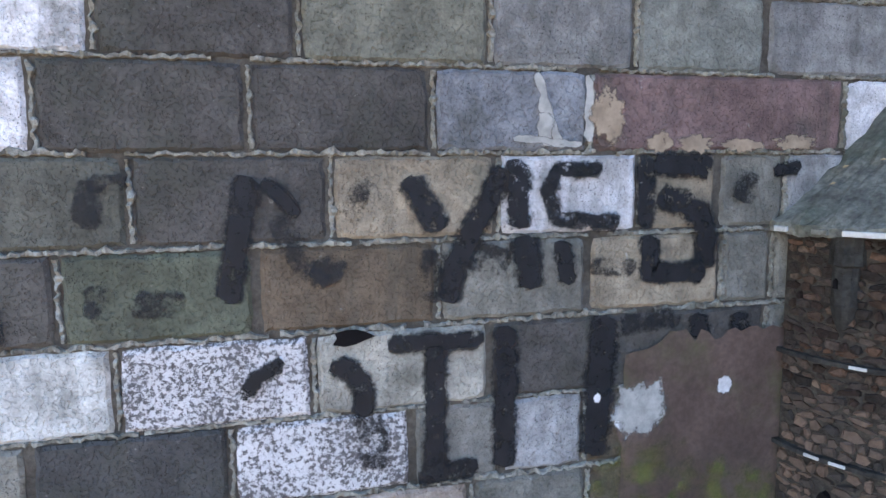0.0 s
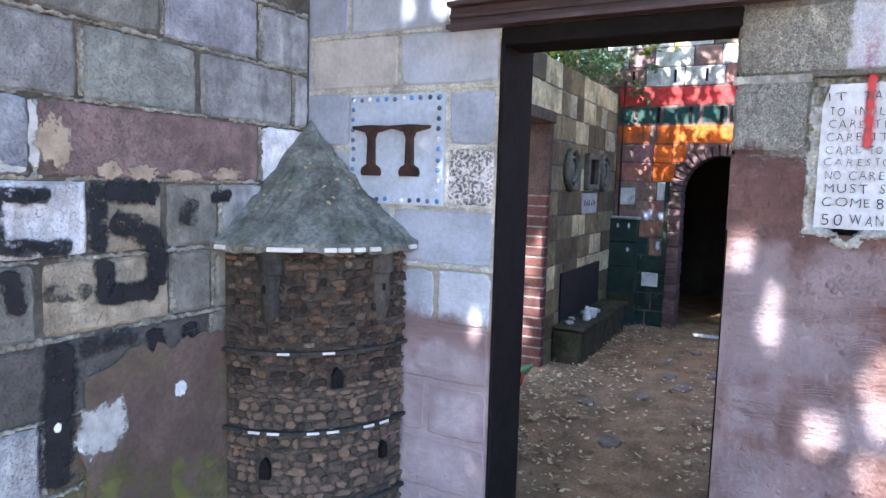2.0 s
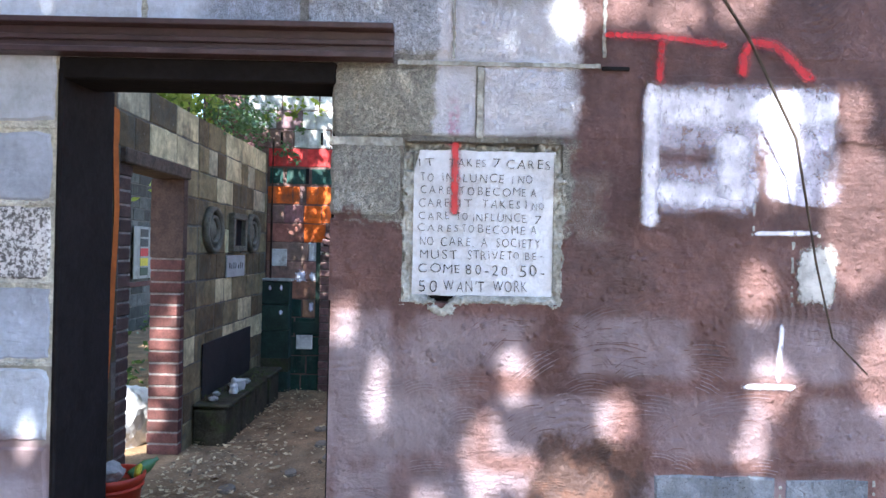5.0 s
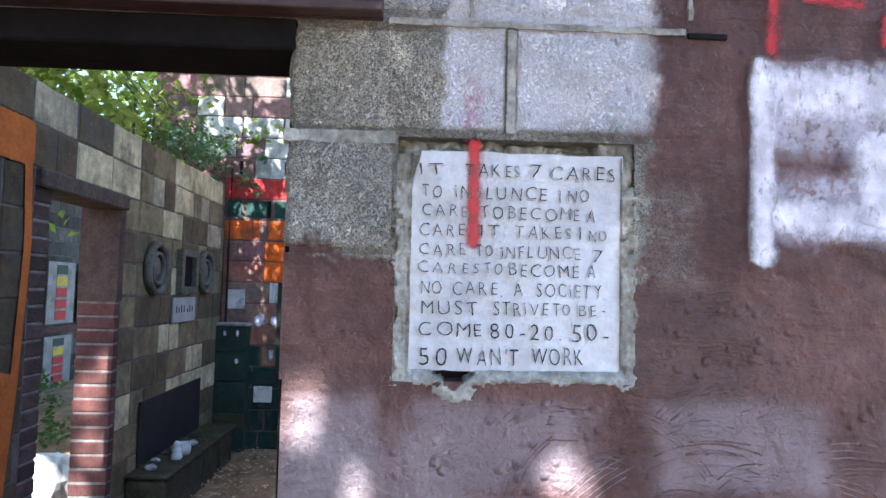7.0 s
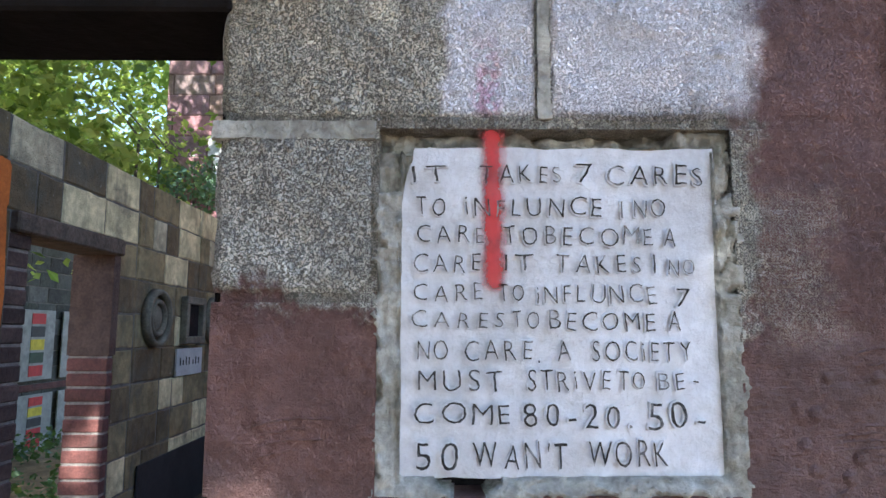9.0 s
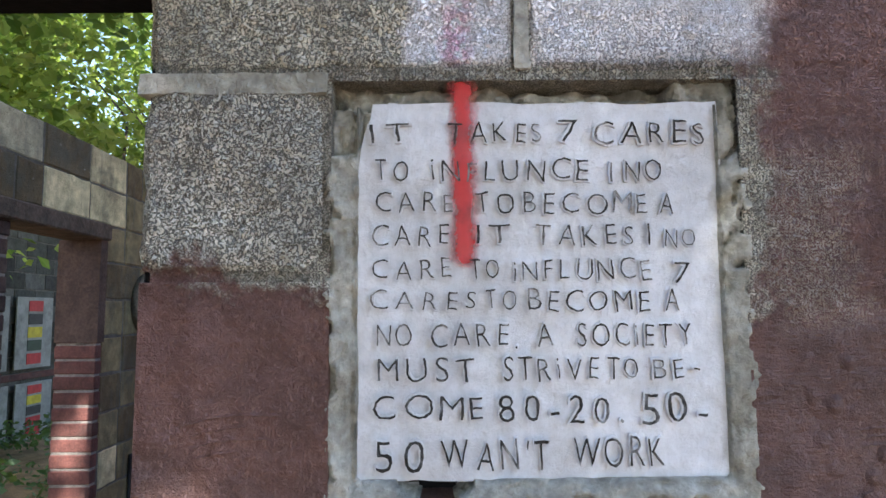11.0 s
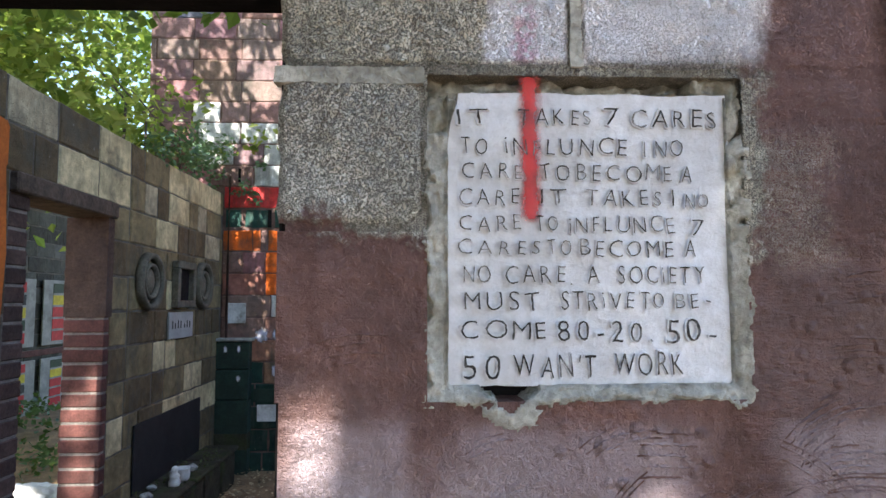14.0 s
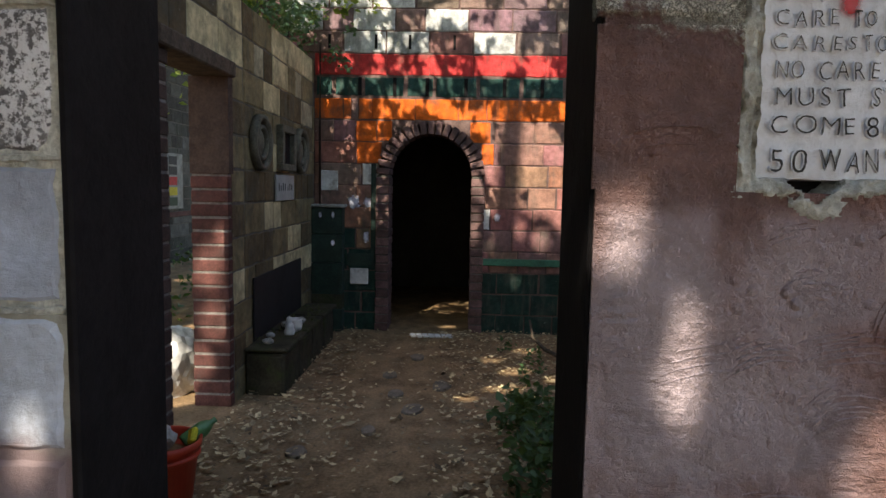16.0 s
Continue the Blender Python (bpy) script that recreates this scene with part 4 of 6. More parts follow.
rough_bar("joint", -0.10, 0.41, -0.001, 0.02, 1.882, 1.893, wall_b, 0.003)
LAYER[0] = 15
stroke(plaque, [(0.049, 1.690), (0.051, 1.490)], 0.075, DRIP_RED, proud=-0.0072, ragged=0.0)


def comb(u0, z0, u1, z1, sag, count, gap):
    """A trowel's comb marks: thin curved ridges side by side."""
    verts, faces = [], []
    du, dz = u1 - u0, z1 - z0
    size = math.hypot(du, dz)
    n = max(6, int(size / 0.008))
    for k in range(count):
        o = len(verts)
        a, b = random.uniform(0, 0.4), random.uniform(0.55, 1.0)
        for i in range(n + 1):
            t = a + (b - a) * i / n
            off = k * gap + sag * 4 * t * (1 - t) + 0.0015 * noise.noise(Vector((t * 9, k, u0 * 40)))
            u, z = u0 + du * t - dz / size * off, z0 + dz * t + du / size * off
            h = 0.0016 * (0.2 + 0.8 * abs(noise.noise(Vector((t * 7, k * 3.1, u0 * 20))))) if 0 < i < n else 0.0
            verts += [(u, 0.001, z + 0.0022), (u, -0.0012 - h, z), (u, 0.001, z - 0.0018)]
        faces += [(o + 3 * i + q, o + 3 * i + q + 1, o + 3 * i + q + 4, o + 3 * i + q + 3) for i in range(n) for q in range(2)]
    from_lists("trowel_mark", verts, faces, GATE, wall_b)


for marks in ((0.394, 1.318, 0.565, 1.305, 0.014, 5, 0.008), (0.17, 1.19, 0.25, 1.188, 0.002, 5, 0.013), (0.35, 1.112, 0.545, 1.118, 0.022, 4, 0.017), (0.38, 1.19, 0.43, 1.232, 0.004, 5, 0.009), (0.36, 1.16, 0.53, 1.165, 0.01, 2, 0.02),
              (0.02, 1.05, 0.16, 1.06, 0.01, 3, 0.012), (-0.18, 1.02, -0.05, 1.05, 0.008, 4, 0.012), (0.62, 1.16, 0.80, 1.14, 0.016, 4, 0.012), (0.66, 1.00, 0.82, 1.02, 0.014, 4, 0.011), (-0.2, 0.74, -0.02, 0.75, 0.004, 4, 0.012), (0.30, 1.02, 0.42, 1.03, 0.01, 3, 0.014),
              (0.92, 1.20, 1.1, 1.18, 0.02, 5, 0.011), (0.44, 1.40, 0.52, 1.41, 0.004, 3, 0.016), (0.70, 1.37, 0.86, 1.35, 0.012, 3, 0.014), (-0.22, 1.32, -0.12, 1.33, 0.006, 4, 0.011)):
    comb(*marks)
crng = random.Random(71)
for k in range(34):
    u, z, turn, size = crng.uniform(-0.22, 0.85), crng.uniform(0.72, 1.24), crng.gauss(0.12, 0.35), crng.uniform(0.08, 0.2)
    comb(u, z, u + size * math.cos(turn), z + size * math.sin(turn), crng.uniform(0.006, 0.028), crng.randrange(3, 8), crng.uniform(0.006, 0.011))

# ---- the sheet with two rail sections ----
sheet = root("riveted_sheet", (1.95, 0, 0), "grey painted metal sheet edged with blue grey studs", "sheet metal", turn=-90)
part("sheet", boxed(-1.532, -1.15, -0.012, 0.006, 1.312, 1.69, bevel=0.002), ZINC, sheet)
bm = bmesh.new()
bmesh.ops.create_uvsphere(bm, u_segments=8, v_segments=5, radius=0.0088)
stud_mesh = bpy.data.meshes.new("stud")
bm.to_mesh(stud_mesh)
bm.free()
stud_mesh.materials.append(STUD)
for k in range(11):
    for u, v in ((-1.515 + 0.0345 * k, 1.675), (-1.515 + 0.0345 * k, 1.328), (-1.517, 1.33 + 0.0345 * k), (-1.167, 1.33 + 0.0345 * k)):
        if 0 < k < 10 or v in (1.675, 1.328):
            piece("stud", stud_mesh, pose(u + random.uniform(-0.002, 0.002), -0.012, v + random.uniform(-0.002, 0.002)) @ Matrix.Diagonal((1, 0.6, 1, 1)), sheet, random.choice(((0.08, 0.22, 0.5), (0.04, 0.06, 0.13), (0.62, 0.66, 0.72), (0.10, 0.15, 0.29))))
rail = root("rail_section", (1.938, 1.43, 1.41), "rusted iron rail end mounted on the metal sheet", "rail", turn=-90)


def prism(bm, pts, y0, y1):
    a = [bm.verts.new((u, y0, v)) for u, v in pts]
    b = [bm.verts.new((u, y1, v)) for u, v in pts]
    bm.faces.new(a)
    bm.faces.new(b[::-1])
    for i in range(len(pts)):
        j = (i + 1) % len(pts)
        bm.faces.new((a[i], a[j], b[j], b[i]))


half = [(0.0, 0.0), (0.033, 0.0), (0.037, 0.012), (0.033, 0.028), (0.013, 0.04), (0.011, 0.13), (0.02, 0.15), (0.072, 0.162), (0.078, 0.172), (0.0, 0.176)]
bm = bmesh.new()
prism(bm, half + [(-u, v) for u, v in half[-2:0:-1]], -0.022, 0.0)
part("rail_end", bm, RUST, rail)
copy_thing(rail, pose(1.938, 1.273, 1.41, 0, 0, -90))

# ---- the model tower in the corner ----
CX, CY, RAD = 1.94, 1.715, 0.42
tower = root("model_castle_tower", (CX, CY, 0), "small rubble stone castle tower with mossy cone roof in the corner", "tower")
A0, A1 = math.pi, 1.5 * math.pi


def arc_solid(r0, r1, z0, z1, n=28, a0=A0, a1=A1):
    """A ring sector from the radius r0 to r1."""
    bm = bmesh.new()
    rows = []
    for i in range(n + 1):
        a = a0 + (a1 - a0) * i / n
        rows.append([bm.verts.new((r * math.cos(a), r * math.sin(a), z)) for r, z in ((r0, z0), (r1, z0), (r1, z1), (r0, z1))])
    for p, q in zip(rows, rows[1:]):
        for k in range(4):
            bm.faces.new((p[k], q[k], q[(k + 1) % 4], p[(k + 1) % 4]))
    bm.faces.new(rows[0])
    bm.faces.new(rows[-1][::-1])
    return bm


part("core", arc_solid(0.02, RAD - 0.001, -0.05, 1.19), surface("tower_mortar", (0.06, 0.052, 0.043), 0.4, 20.0, 90.0, 1.0, 0.95, 0.2, stain=(0.04, 0.035, 0.03), amount=0.7), tower)
bm = bmesh.new()
rings = []
for k in range(17):
    f = k / 16
    r = 0.465 * (1 - f) + 0.006
    rings.append([bm.verts.new((r * math.cos(a) * (1 + 0.02 * noise.noise(Vector((a * 3, f * 5, 0)))), r * math.sin(a), 1.185 + 0.425 * f - 0.025 * math.sin(math.pi * f))) for a in [A0 - 0.03 + (A1 - A0 + 0.06) * i / 48 for i in range(49)]])
for p, q in zip(rings, rings[1:]):
    for i in range(48):
        bm.faces.new((p[i], p[i + 1], q[i + 1], q[i]))
ex = bmesh.ops.extrude_face_region(bm, geom=bm.faces[:])
for v in ex["geom"]:
    if isinstance(v, bmesh.types.BMVert):
        v.co.z -= 0.025
for v in bm.verts:
    v.co *= 1 + 0.010 * noise.noise(v.co * 22) + 0.006 * noise.noise(v.co * 60)
roof = part("roof", bm, ROOF, tower, "mossy grey green cement cone roof")
rrng = random.Random(51)
for i in range(16):
    a, f = A0 + rrng.uniform(0.15, 1.4), rrng.uniform(0.1, 0.75)
    r = 0.465 * (1 - f) + 0.012
    vs, fs = [], []
    leaf(vs, fs, Vector((0, 0, 0)), rrng.uniform(0.012, 0.022), rrng, 0.3)
    ob = from_lists("fallen_leaf", vs, fs, LITTER, None)
    ob.matrix_basis = pose(CX + r * math.cos(a), CY + r * math.sin(a), 1.195 + 0.425 * f - 0.025 * math.sin(math.pi * f), 0, 42, math.degrees(a))
    tagged(ob, "small dry leaf lying on the tower's mossy roof", "leaf", "leaves on the roof")
for i in range(14):
    a = A0 + 0.05 + (A1 - A0 - 0.1) * (i + random.uniform(0.1, 0.9)) / 14
    if random.random() < 0.4:
        continue
    bm = boxed(-0.02, 0.02, -0.008, 0.004, -0.007, 0.007, bevel=0.002)
    chip = part("eaves_tile", bm, CERAMIC if random.random() < 0.5 else ROOF, roof)
    chip.matrix_basis = pose(0.474 * math.cos(a), 0.474 * math.sin(a), 1.172, 0, 0, math.degrees(a) + 90)
# dark cement for the ledges, some tiles and one turret
COURSE = surface("dark_cement_ledge", (0.04, 0.039, 0.036), 0.4, 12.0, 60.0, 0.9, 0.9, 0.25)
for z in (0.835, 0.572, 0.31):
    part("string_course", arc_solid(RAD - 0.02, RAD + 0.022, z - 0.007, z + 0.005), COURSE, tower)

for z, count in ((0.572, 9), (0.835, 4)):
    for i in range(count):
        a = A0 + 0.12 + 1.3 * (i + 0.2) / count
        chip = part("ledge_tile", boxed(-0.02, 0.02, -0.004, 0.004, -0.004, 0.004, bevel=0.001), CERAMIC if i % 3 else COURSE, tower)
        chip.matrix_basis = pose((RAD + 0.022) * math.cos(a), (RAD + 0.022) * math.sin(a), z, 0, 0, math.degrees(a) + 90)
# small windows: angle, height, width, height of the opening
SLITS = ((232.0, 0.715, 0.036, 0.068), (201.0, 0.415, 0.034, 0.07), (256.0, 0.44, 0.026, 0.06), (228.0, 0.16, 0.034, 0.068))
for deg, z, w, h in SLITS:
    a = radians(deg)
    bm = bmesh.new()
    pts = [(-w / 2, 0), (w / 2, 0), (w / 2, h * 0.6), (w * 0.3, h * 0.88), (0, h), (-w * 0.3, h * 0.88), (-w / 2, h * 0.6)]
    prism(bm, pts, -0.002, 0.02)
    slit = part("window_slit", bm, BLACK_WOOD_SHADE, tower)
    slit.matrix_basis = pose((RAD + 0.017) * math.cos(a), (RAD + 0.017) * math.sin(a), z, 0, 0, deg + 90)
# hanging turrets under the eaves
for deg in (203.0, 254.0):
    a = radians(deg)
    bm = bmesh.new()
    prof = [(0.006, 0.90), (0.026, 0.95), (0.034, 0.985), (0.034, 1.085), (0.044, 1.09), (0.04, 1.19)]
    ringv = [[bm.verts.new((r * math.cos(b), r * math.sin(b), z)) for b in [2 * math.pi * i / 12 for i in range(12)]] for r, z in prof]
    for p, q in zip(ringv, ringv[1:]):
        for i in range(12):
            bm.faces.new((p[i], p[(i + 1) % 12], q[(i + 1) % 12], q[i]))
    t = part("turret", bm, COURSE if deg < 230 else STONE, tower, "small grey hanging turret")
    t.location, t.color = ((RAD - 0.004) * math.cos(a), (RAD - 0.004) * math.sin(a), 0), (0.07, 0.062, 0.054, 1)
    b = a - 0.35
    prism_bm = bmesh.new()
    prism(prism_bm, [(-0.006, 0), (0.006, 0), (0.006, 0.02), (0, 0.027), (-0.006, 0.02)], -0.003, 0.0)
    s = part("window_slit", prism_bm, BLACK_WOOD_SHADE, t)
    s.matrix_basis = pose(0.0345 * math.cos(b), 0.0345 * math.sin(b), 1.03, 0, 0, math.degrees(b) + 90)


def stone_mesh(rng):
    """A flattish rubble stone of unit size, its face uneven, looking to -y."""
    n = rng.choice((5, 6, 7, 8))
    verts, k = [], []
    for i in range(n):
        a = 2 * math.pi * i / n + rng.uniform(-0.2, 0.2)
        c, s = math.cos(a), math.sin(a)
        r = (abs(c) ** 9 + abs(s) ** 9) ** (-1 / 9) * rng.uniform(0.88, 1.1)
        k.append((0.5 * c * r, 0.5 * s * r))
    verts += [(u, 0.012, v) for u, v in k]
    verts += [(u * 0.97, rng.uniform(-0.004, 0.0), v * 0.95) for u, v in k]
    verts += [(u * rng.uniform(0.78, 0.92), rng.uniform(-0.014, -0.001), v * rng.uniform(0.7, 0.9)) for u, v in k]
    faces = [(r * n + i, r * n + (i + 1) % n, (r + 1) * n + (i + 1) % n, (r + 1) * n + i) for r in range(2) for i in range(n)]
    faces.append(tuple(range(2 * n, 3 * n)))
    return verts, faces


rng = random.Random(4)
SHAPES = []
for k in range(14):
    vs, fs = stone_mesh(rng)
    me = bpy.data.meshes.new("stone")
    me.from_pydata(vs, [], fs)
    me.materials.append(STONE)
    SHAPES.append((me, vs, fs))


def tint(col, k):
    return (col[0] * k * 0.9, col[1] * k * 0.84, col[2] * k * 0.79, 1)


HUES = ((0.105, 0.075, 0.058), (0.12, 0.085, 0.066), (0.075, 0.062, 0.055), (0.15, 0.095, 0.065), (0.055, 0.047, 0.042), (0.18, 0.14, 0.11), (0.10, 0.08, 0.068), (0.07, 0.05, 0.042))
low_v, low_f, count = [], [], 0
z = 1.158
while z > 0.02:
    h = rng.uniform(0.014, 0.031)
    a = A0 + rng.uniform(0, 0.05)
    while a < A1 - 0.03:
        w = rng.choice((rng.uniform(0.018, 0.04), rng.uniform(0.032, 0.064)))
        mid = a + w / 2 / RAD
        me, vs, fs = SHAPES[rng.randrange(14)]
        m = pose(RAD * math.cos(mid), RAD * math.sin(mid), z - h / 2 + rng.uniform(-0.004, 0.004), 0, rng.uniform(-12, 12), math.degrees(mid) + 90) @ Matrix.Diagonal((w * rng.uniform(0.9, 1.08), 0.75, h * rng.uniform(0.8, 1.2), 1))
        if not any(abs(math.degrees(mid) - d) < 3.6 and q - 0.01 < z - h / 2 < q + hh + 0.01 for d, q, _, hh in SLITS):
            if z > 0.42 and count < 300:
                ob = new("stone", me)
                ob.parent, ob.matrix_basis, ob.color = tower, m, tint(rng.choice(HUES), rng.uniform(0.35, 1.2))
                count += 1
            else:
                o = len(low_v)
                low_v += [tuple(m @ Vector(v)) for v in vs]
                low_f += [tuple(i + o for i in f) for f in fs]
        a += (w + 0.002) / RAD
    z -= h + 0.001
low = tagged(from_lists("rubble", low_v, low_f, island_material("rubble_base", (0.035, 0.03, 0.026), (0.17, 0.115, 0.082)), tower), kind="stuff")

# ---- wall C: the long wall of the yard ----
YC = 1.74
wall_c = root("wall_yard", (0, YC, 0), "mixed grey and cream concrete block yard wall with a brick doorway", "wall", kind="structure")
DX0, DX1, CH = 4.02, 4.72, 1.86
part("mortar", boxed(2.2, DX0 - 0.15, 0.006, 0.2, -0.1, 2.33), DARK_MORTAR, wall_c)
part("mortar", boxed(DX0 - 0.15, DX1 + 0.06, 0.006, 0.2, CH + 0.08, 2.33), DARK_MORTAR, wall_c)
part("mortar", boxed(DX1 + 0.06, 6.85, 0.006, 0.2, -0.1, 2.33), DARK_MORTAR, wall_c)
CREAM, OLIVE, BROWN, PALE = (0.52, 0.44, 0.255), (0.20, 0.158, 0.082), (0.11, 0.082, 0.043), (0.37, 0.32, 0.21)
crng = random.Random(11)
for k in range(12):
    top = 2.335 - 0.196 * k
    u = 2.2 + (0.2 if k % 2 else 0.0) - 0.14
    while u < 6.83:
        w = 0.39 if crng.random() < 0.7 else 0.2
        a, b = max(u, 2.2), min(u + w, 6.83)
        inside = b > DX0 - 0.15 and a < DX1 + 0.06 and top < CH + 0.15
        if inside:
            if a < DX0 - 0.15:
                b = DX0 - 0.15
            elif b > DX1 + 0.06:
                a = DX1 + 0.06
            else:
                u += w
                continue
        pick = crng.random()
        col = (CREAM if pick < (0.3 if k < 3 else 0.42 if k in (7, 8) and a > 5 else 0.11) else PALE if pick < 0.4 and k < 3 else OLIVE if pick < 0.7 else BROWN)
        # near end inside the orange border: dark paint, deepened for the shade there
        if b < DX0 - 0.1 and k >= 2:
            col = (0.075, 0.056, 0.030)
        if b - a > 0.05:
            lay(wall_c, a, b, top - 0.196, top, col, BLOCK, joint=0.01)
        u += w
# orange painted border on the near end
for pts, w in (([(3.3, 2.04), (3.83, 2.04)], 0.2), ([(3.70, 1.05), (3.64, 0.8), (3.60, 0.45), (3.58, 0.0)], 0.2), ([(3.78, 2.1), (3.82, 1.6), (3.78, 1.0), (3.72, 0.5), (3.68, 0.0)], 0.055)):
    stroke(wall_c, pts, w, surface("orange_masonry_paint", (0.38, 0.10, 0.014), 0.2, 8.0, 60.0, 0.3), "orange_border", 0.006, 0.05)
# lintel of the yard doorway
bm = boxed(3.87, 4.79, -0.03, 0.2, CH, CH + 0.085, bevel=0.008)
tagged(part("timber_lintel", bm, surface("old_dark_timber", (0.075, 0.055, 0.04), 0.35, 14.0, 60.0, 0.9)), "old dark timber lintel over the yard doorway", "lintel").location = (0, YC, 0)


def brick_pier(name, x0, x1, y0, y1, z1, label, mat=BRICK):
    pier = root(name, (x0, y0, 0), label, "brick pier")
    w, d = x1 - x0, y1 - y0
    part("pier_core", boxed(0.006, w - 0.006, 0.006, d - 0.006, -0.05, z1), surface(name + "_joints", (0.17, 0.15, 0.135), 0.3, 12.0, 90.0, 0.9), pier)
    me = {}
    z, k = 0.0, 0
    while z < z1 - 0.02:
        h = min(0.066, z1 - z - 0.004)
        key = round(h, 3)
        if key not in me:
            me[key] = bpy.data.meshes.new("brick")
            b = boxed(0, w, 0, d, 0, h, bevel=0.005)
            b.to_mesh(me[key])
            b.free()
            me[key].materials.append(mat)
        piece("brick", me[key], pose(random.uniform(-0.003, 0.003), random.uniform(-0.003, 0.003), z, 0, 0, random.uniform(-0.6, 0.6)), pier)
        z, k = z + 0.078, k + 1
    return pier


near_pier = brick_pier("brick_pier", DX1, DX1 + 0.06, YC - 0.004, YC + 0.21, CH, "red brick pier beside the yard doorway, sunlit in stripes")
coat = rough_bar("render_coat", DX1 - 0.006, DX1 + 0.064, YC - 0.010, YC + 0.21, 1.33, CH - 0.002, near_pier, 0.004)
coat.data.materials[0] = surface("brown_pier_render", (0.075, 0.048, 0.038), 0.3, 9.0, 70.0, 0.9, 0.9, 0.25)
coat.location = (-DX1, 0.004 - YC, 0)
tagged(coat, "dark brown render over the upper bricks")
brick_pier("brick_pier", DX0 - 0.15, DX0, YC + 0.01, YC + 0.2, CH, "dark brown brick pier of the yard doorway", surface("dark_brown_brick", (0.06, 0.038, 0.032), 0.3, 12.0, 90.0, 0.6, 0.85, 0.3, each=0.35))

# ---- wall D: the arch wall ----
XD = 6.83
wall_d = root("wall_arch", (XD, 0, 0), "brown block wall with red, green and orange bands and an arch", "wall", kind="structure", turn=-90)
AC, AR, ASP, RING = -0.725, 0.355, 1.37, 0.115
TOPD = 5.2


def arch_half(z, r):
    """Half the width of the arch of radius r at the height z."""
    return r if z <= ASP else math.sqrt(max(0.0, r * r - (z - ASP) ** 2))


bm = bmesh.new()
ro = AR + RING - 0.02
box(bm, -2.4, AC - ro, 0.006, 0.3, -0.1, TOPD)
box(bm, AC + ro, 3.2, 0.006, 0.3, -0.1, TOPD)
n = 20
for y in (0.006, 0.3):
    low = [bm.verts.new((AC + ro * math.cos(math.pi * i / n), y, ASP + ro * math.sin(math.pi * i / n))) for i in range(n + 1)]
    high = [bm.verts.new((AC + ro * math.cos(math.pi * i / n), y, TOPD)) for i in range(n + 1)]
    for i in range(n):
        bm.faces.new((low[i], low[i + 1], high[i + 1], high[i]))
part("mortar", bm, surface("brown_painted_mortar", (0.13, 0.085, 0.075), 0.3, 9.0, 90.0, 0.9, 0.95, 0.2), wall_d)
MAUVE, RED_B, GREEN_B, ORANGE_B = (0.235, 0.142, 0.132), (0.52, 0.045, 0.045), (0.022, 0.065, 0.055), (0.66, 0.13, 0.016)
drng = random.Random(21)
CD = 0.187


def d_colour(u, z, k):
    if k == 1:
        return RED_B
    if k == 0:
        return GREEN_B
    if k == -1:
        return MAUVE if -1.43 < u < -1.36 else ORANGE_B
    if k in (-2, -3) and -1.38 < u < -0.2:
        return ORANGE_B
    if z < (0.62 if u < -0.7 else 0.4) or (u < -1.46 and z < 1.05):
        return (0.013, 0.038, 0.03)
    if (k == 2 and -1.47 < u < -0.62) or (k == 3 and (-1.4 < u < -1.1 or -0.85 < u < -0.4)):
        return (0.52, 0.53, 0.52)
    white = 0.18 if k in (2, 3, 4) else 0.16 if k > 4 else 0.02
    p = drng.random()
    return (0.56, 0.57, 0.56) if p < white else (0.15, 0.16, 0.22) if p < white + 0.06 and k > 4 else tuple(c * q * drng.uniform(0.85, 1.2) for c, q in zip(MAUVE, (1.2, 1.0, 0.84) if k < 0 else (1.0, 1.0, 1.0)))


for k in range(-11, 16):
    z0 = 2.03 + CD * k
    first = -1.74 if z0 < 2.3 else -2.4
    u = first + (0.0 if k % 2 else -0.2)
    while u < 2.6:
        w = 0.37 if drng.random() < 0.6 else 0.25
        a, b = max(u, first), u + w
        u = b
        hw = max(arch_half(z0 + 0.02, ro), arch_half(z0 + CD * 0.5, ro)) if z0 < ASP + ro else 0
        spans = [(a, b)]
        if hw and a < AC + hw and b > AC - hw:
            spans = [(a, AC - hw)] if a < AC - hw else []
            if b > AC + hw:
                spans.append((AC + hw, b))
        for cut in (-1.38, -0.18) if k in (-2, -3) else (-1.42, -1.36) if k == -1 else ():
            spans = [q for s0, s1 in spans for q in (((s0, cut), (cut, s1)) if s0 < cut < s1 else ((s0, s1),))]
        for s0, s1 in spans:
            if s1 - s0 > 0.035:
                lay(wall_d, s0, s1, z0, z0 + CD, d_colour((s0 + s1) / 2, z0, k), BLOCK, 0.03, 0.03 if k == 0 else 0.004 if k in (-1, 1) or -4 < k < 0 else 0.006)
arch = root("brick_arch", (XD, 0, 0), "dark brick arch ring round an open doorway", "arch", turn=-90)
vous = boxed(-0.027, 0.027, -0.03, 0.26, 0, RING, bevel=0.006)
vme = bpy.data.meshes.new("brick")
vous.to_mesh(vme)
vous.free()
vme.materials.append(DARK_BRICK)
for i in range(19):
    a = math.pi * (i + 0.5) / 19
    piece("brick", vme, pose(AC + AR * math.cos(a), 0, ASP + AR * math.sin(a), 0, 90 - math.degrees(a), 0), arch)
jme = bpy.data.meshes.new("brick")
b = boxed(0, RING, -0.03, 0.26, 0, 0.066, bevel=0.005)
b.to_mesh(jme)
b.free()
jme.materials.append(DARK_BRICK)
part("joints", boxed(AC - AR - RING + 0.008, AC - AR - 0.008, -0.02, 0.25, -0.05, ASP), DARK_MORTAR, arch)
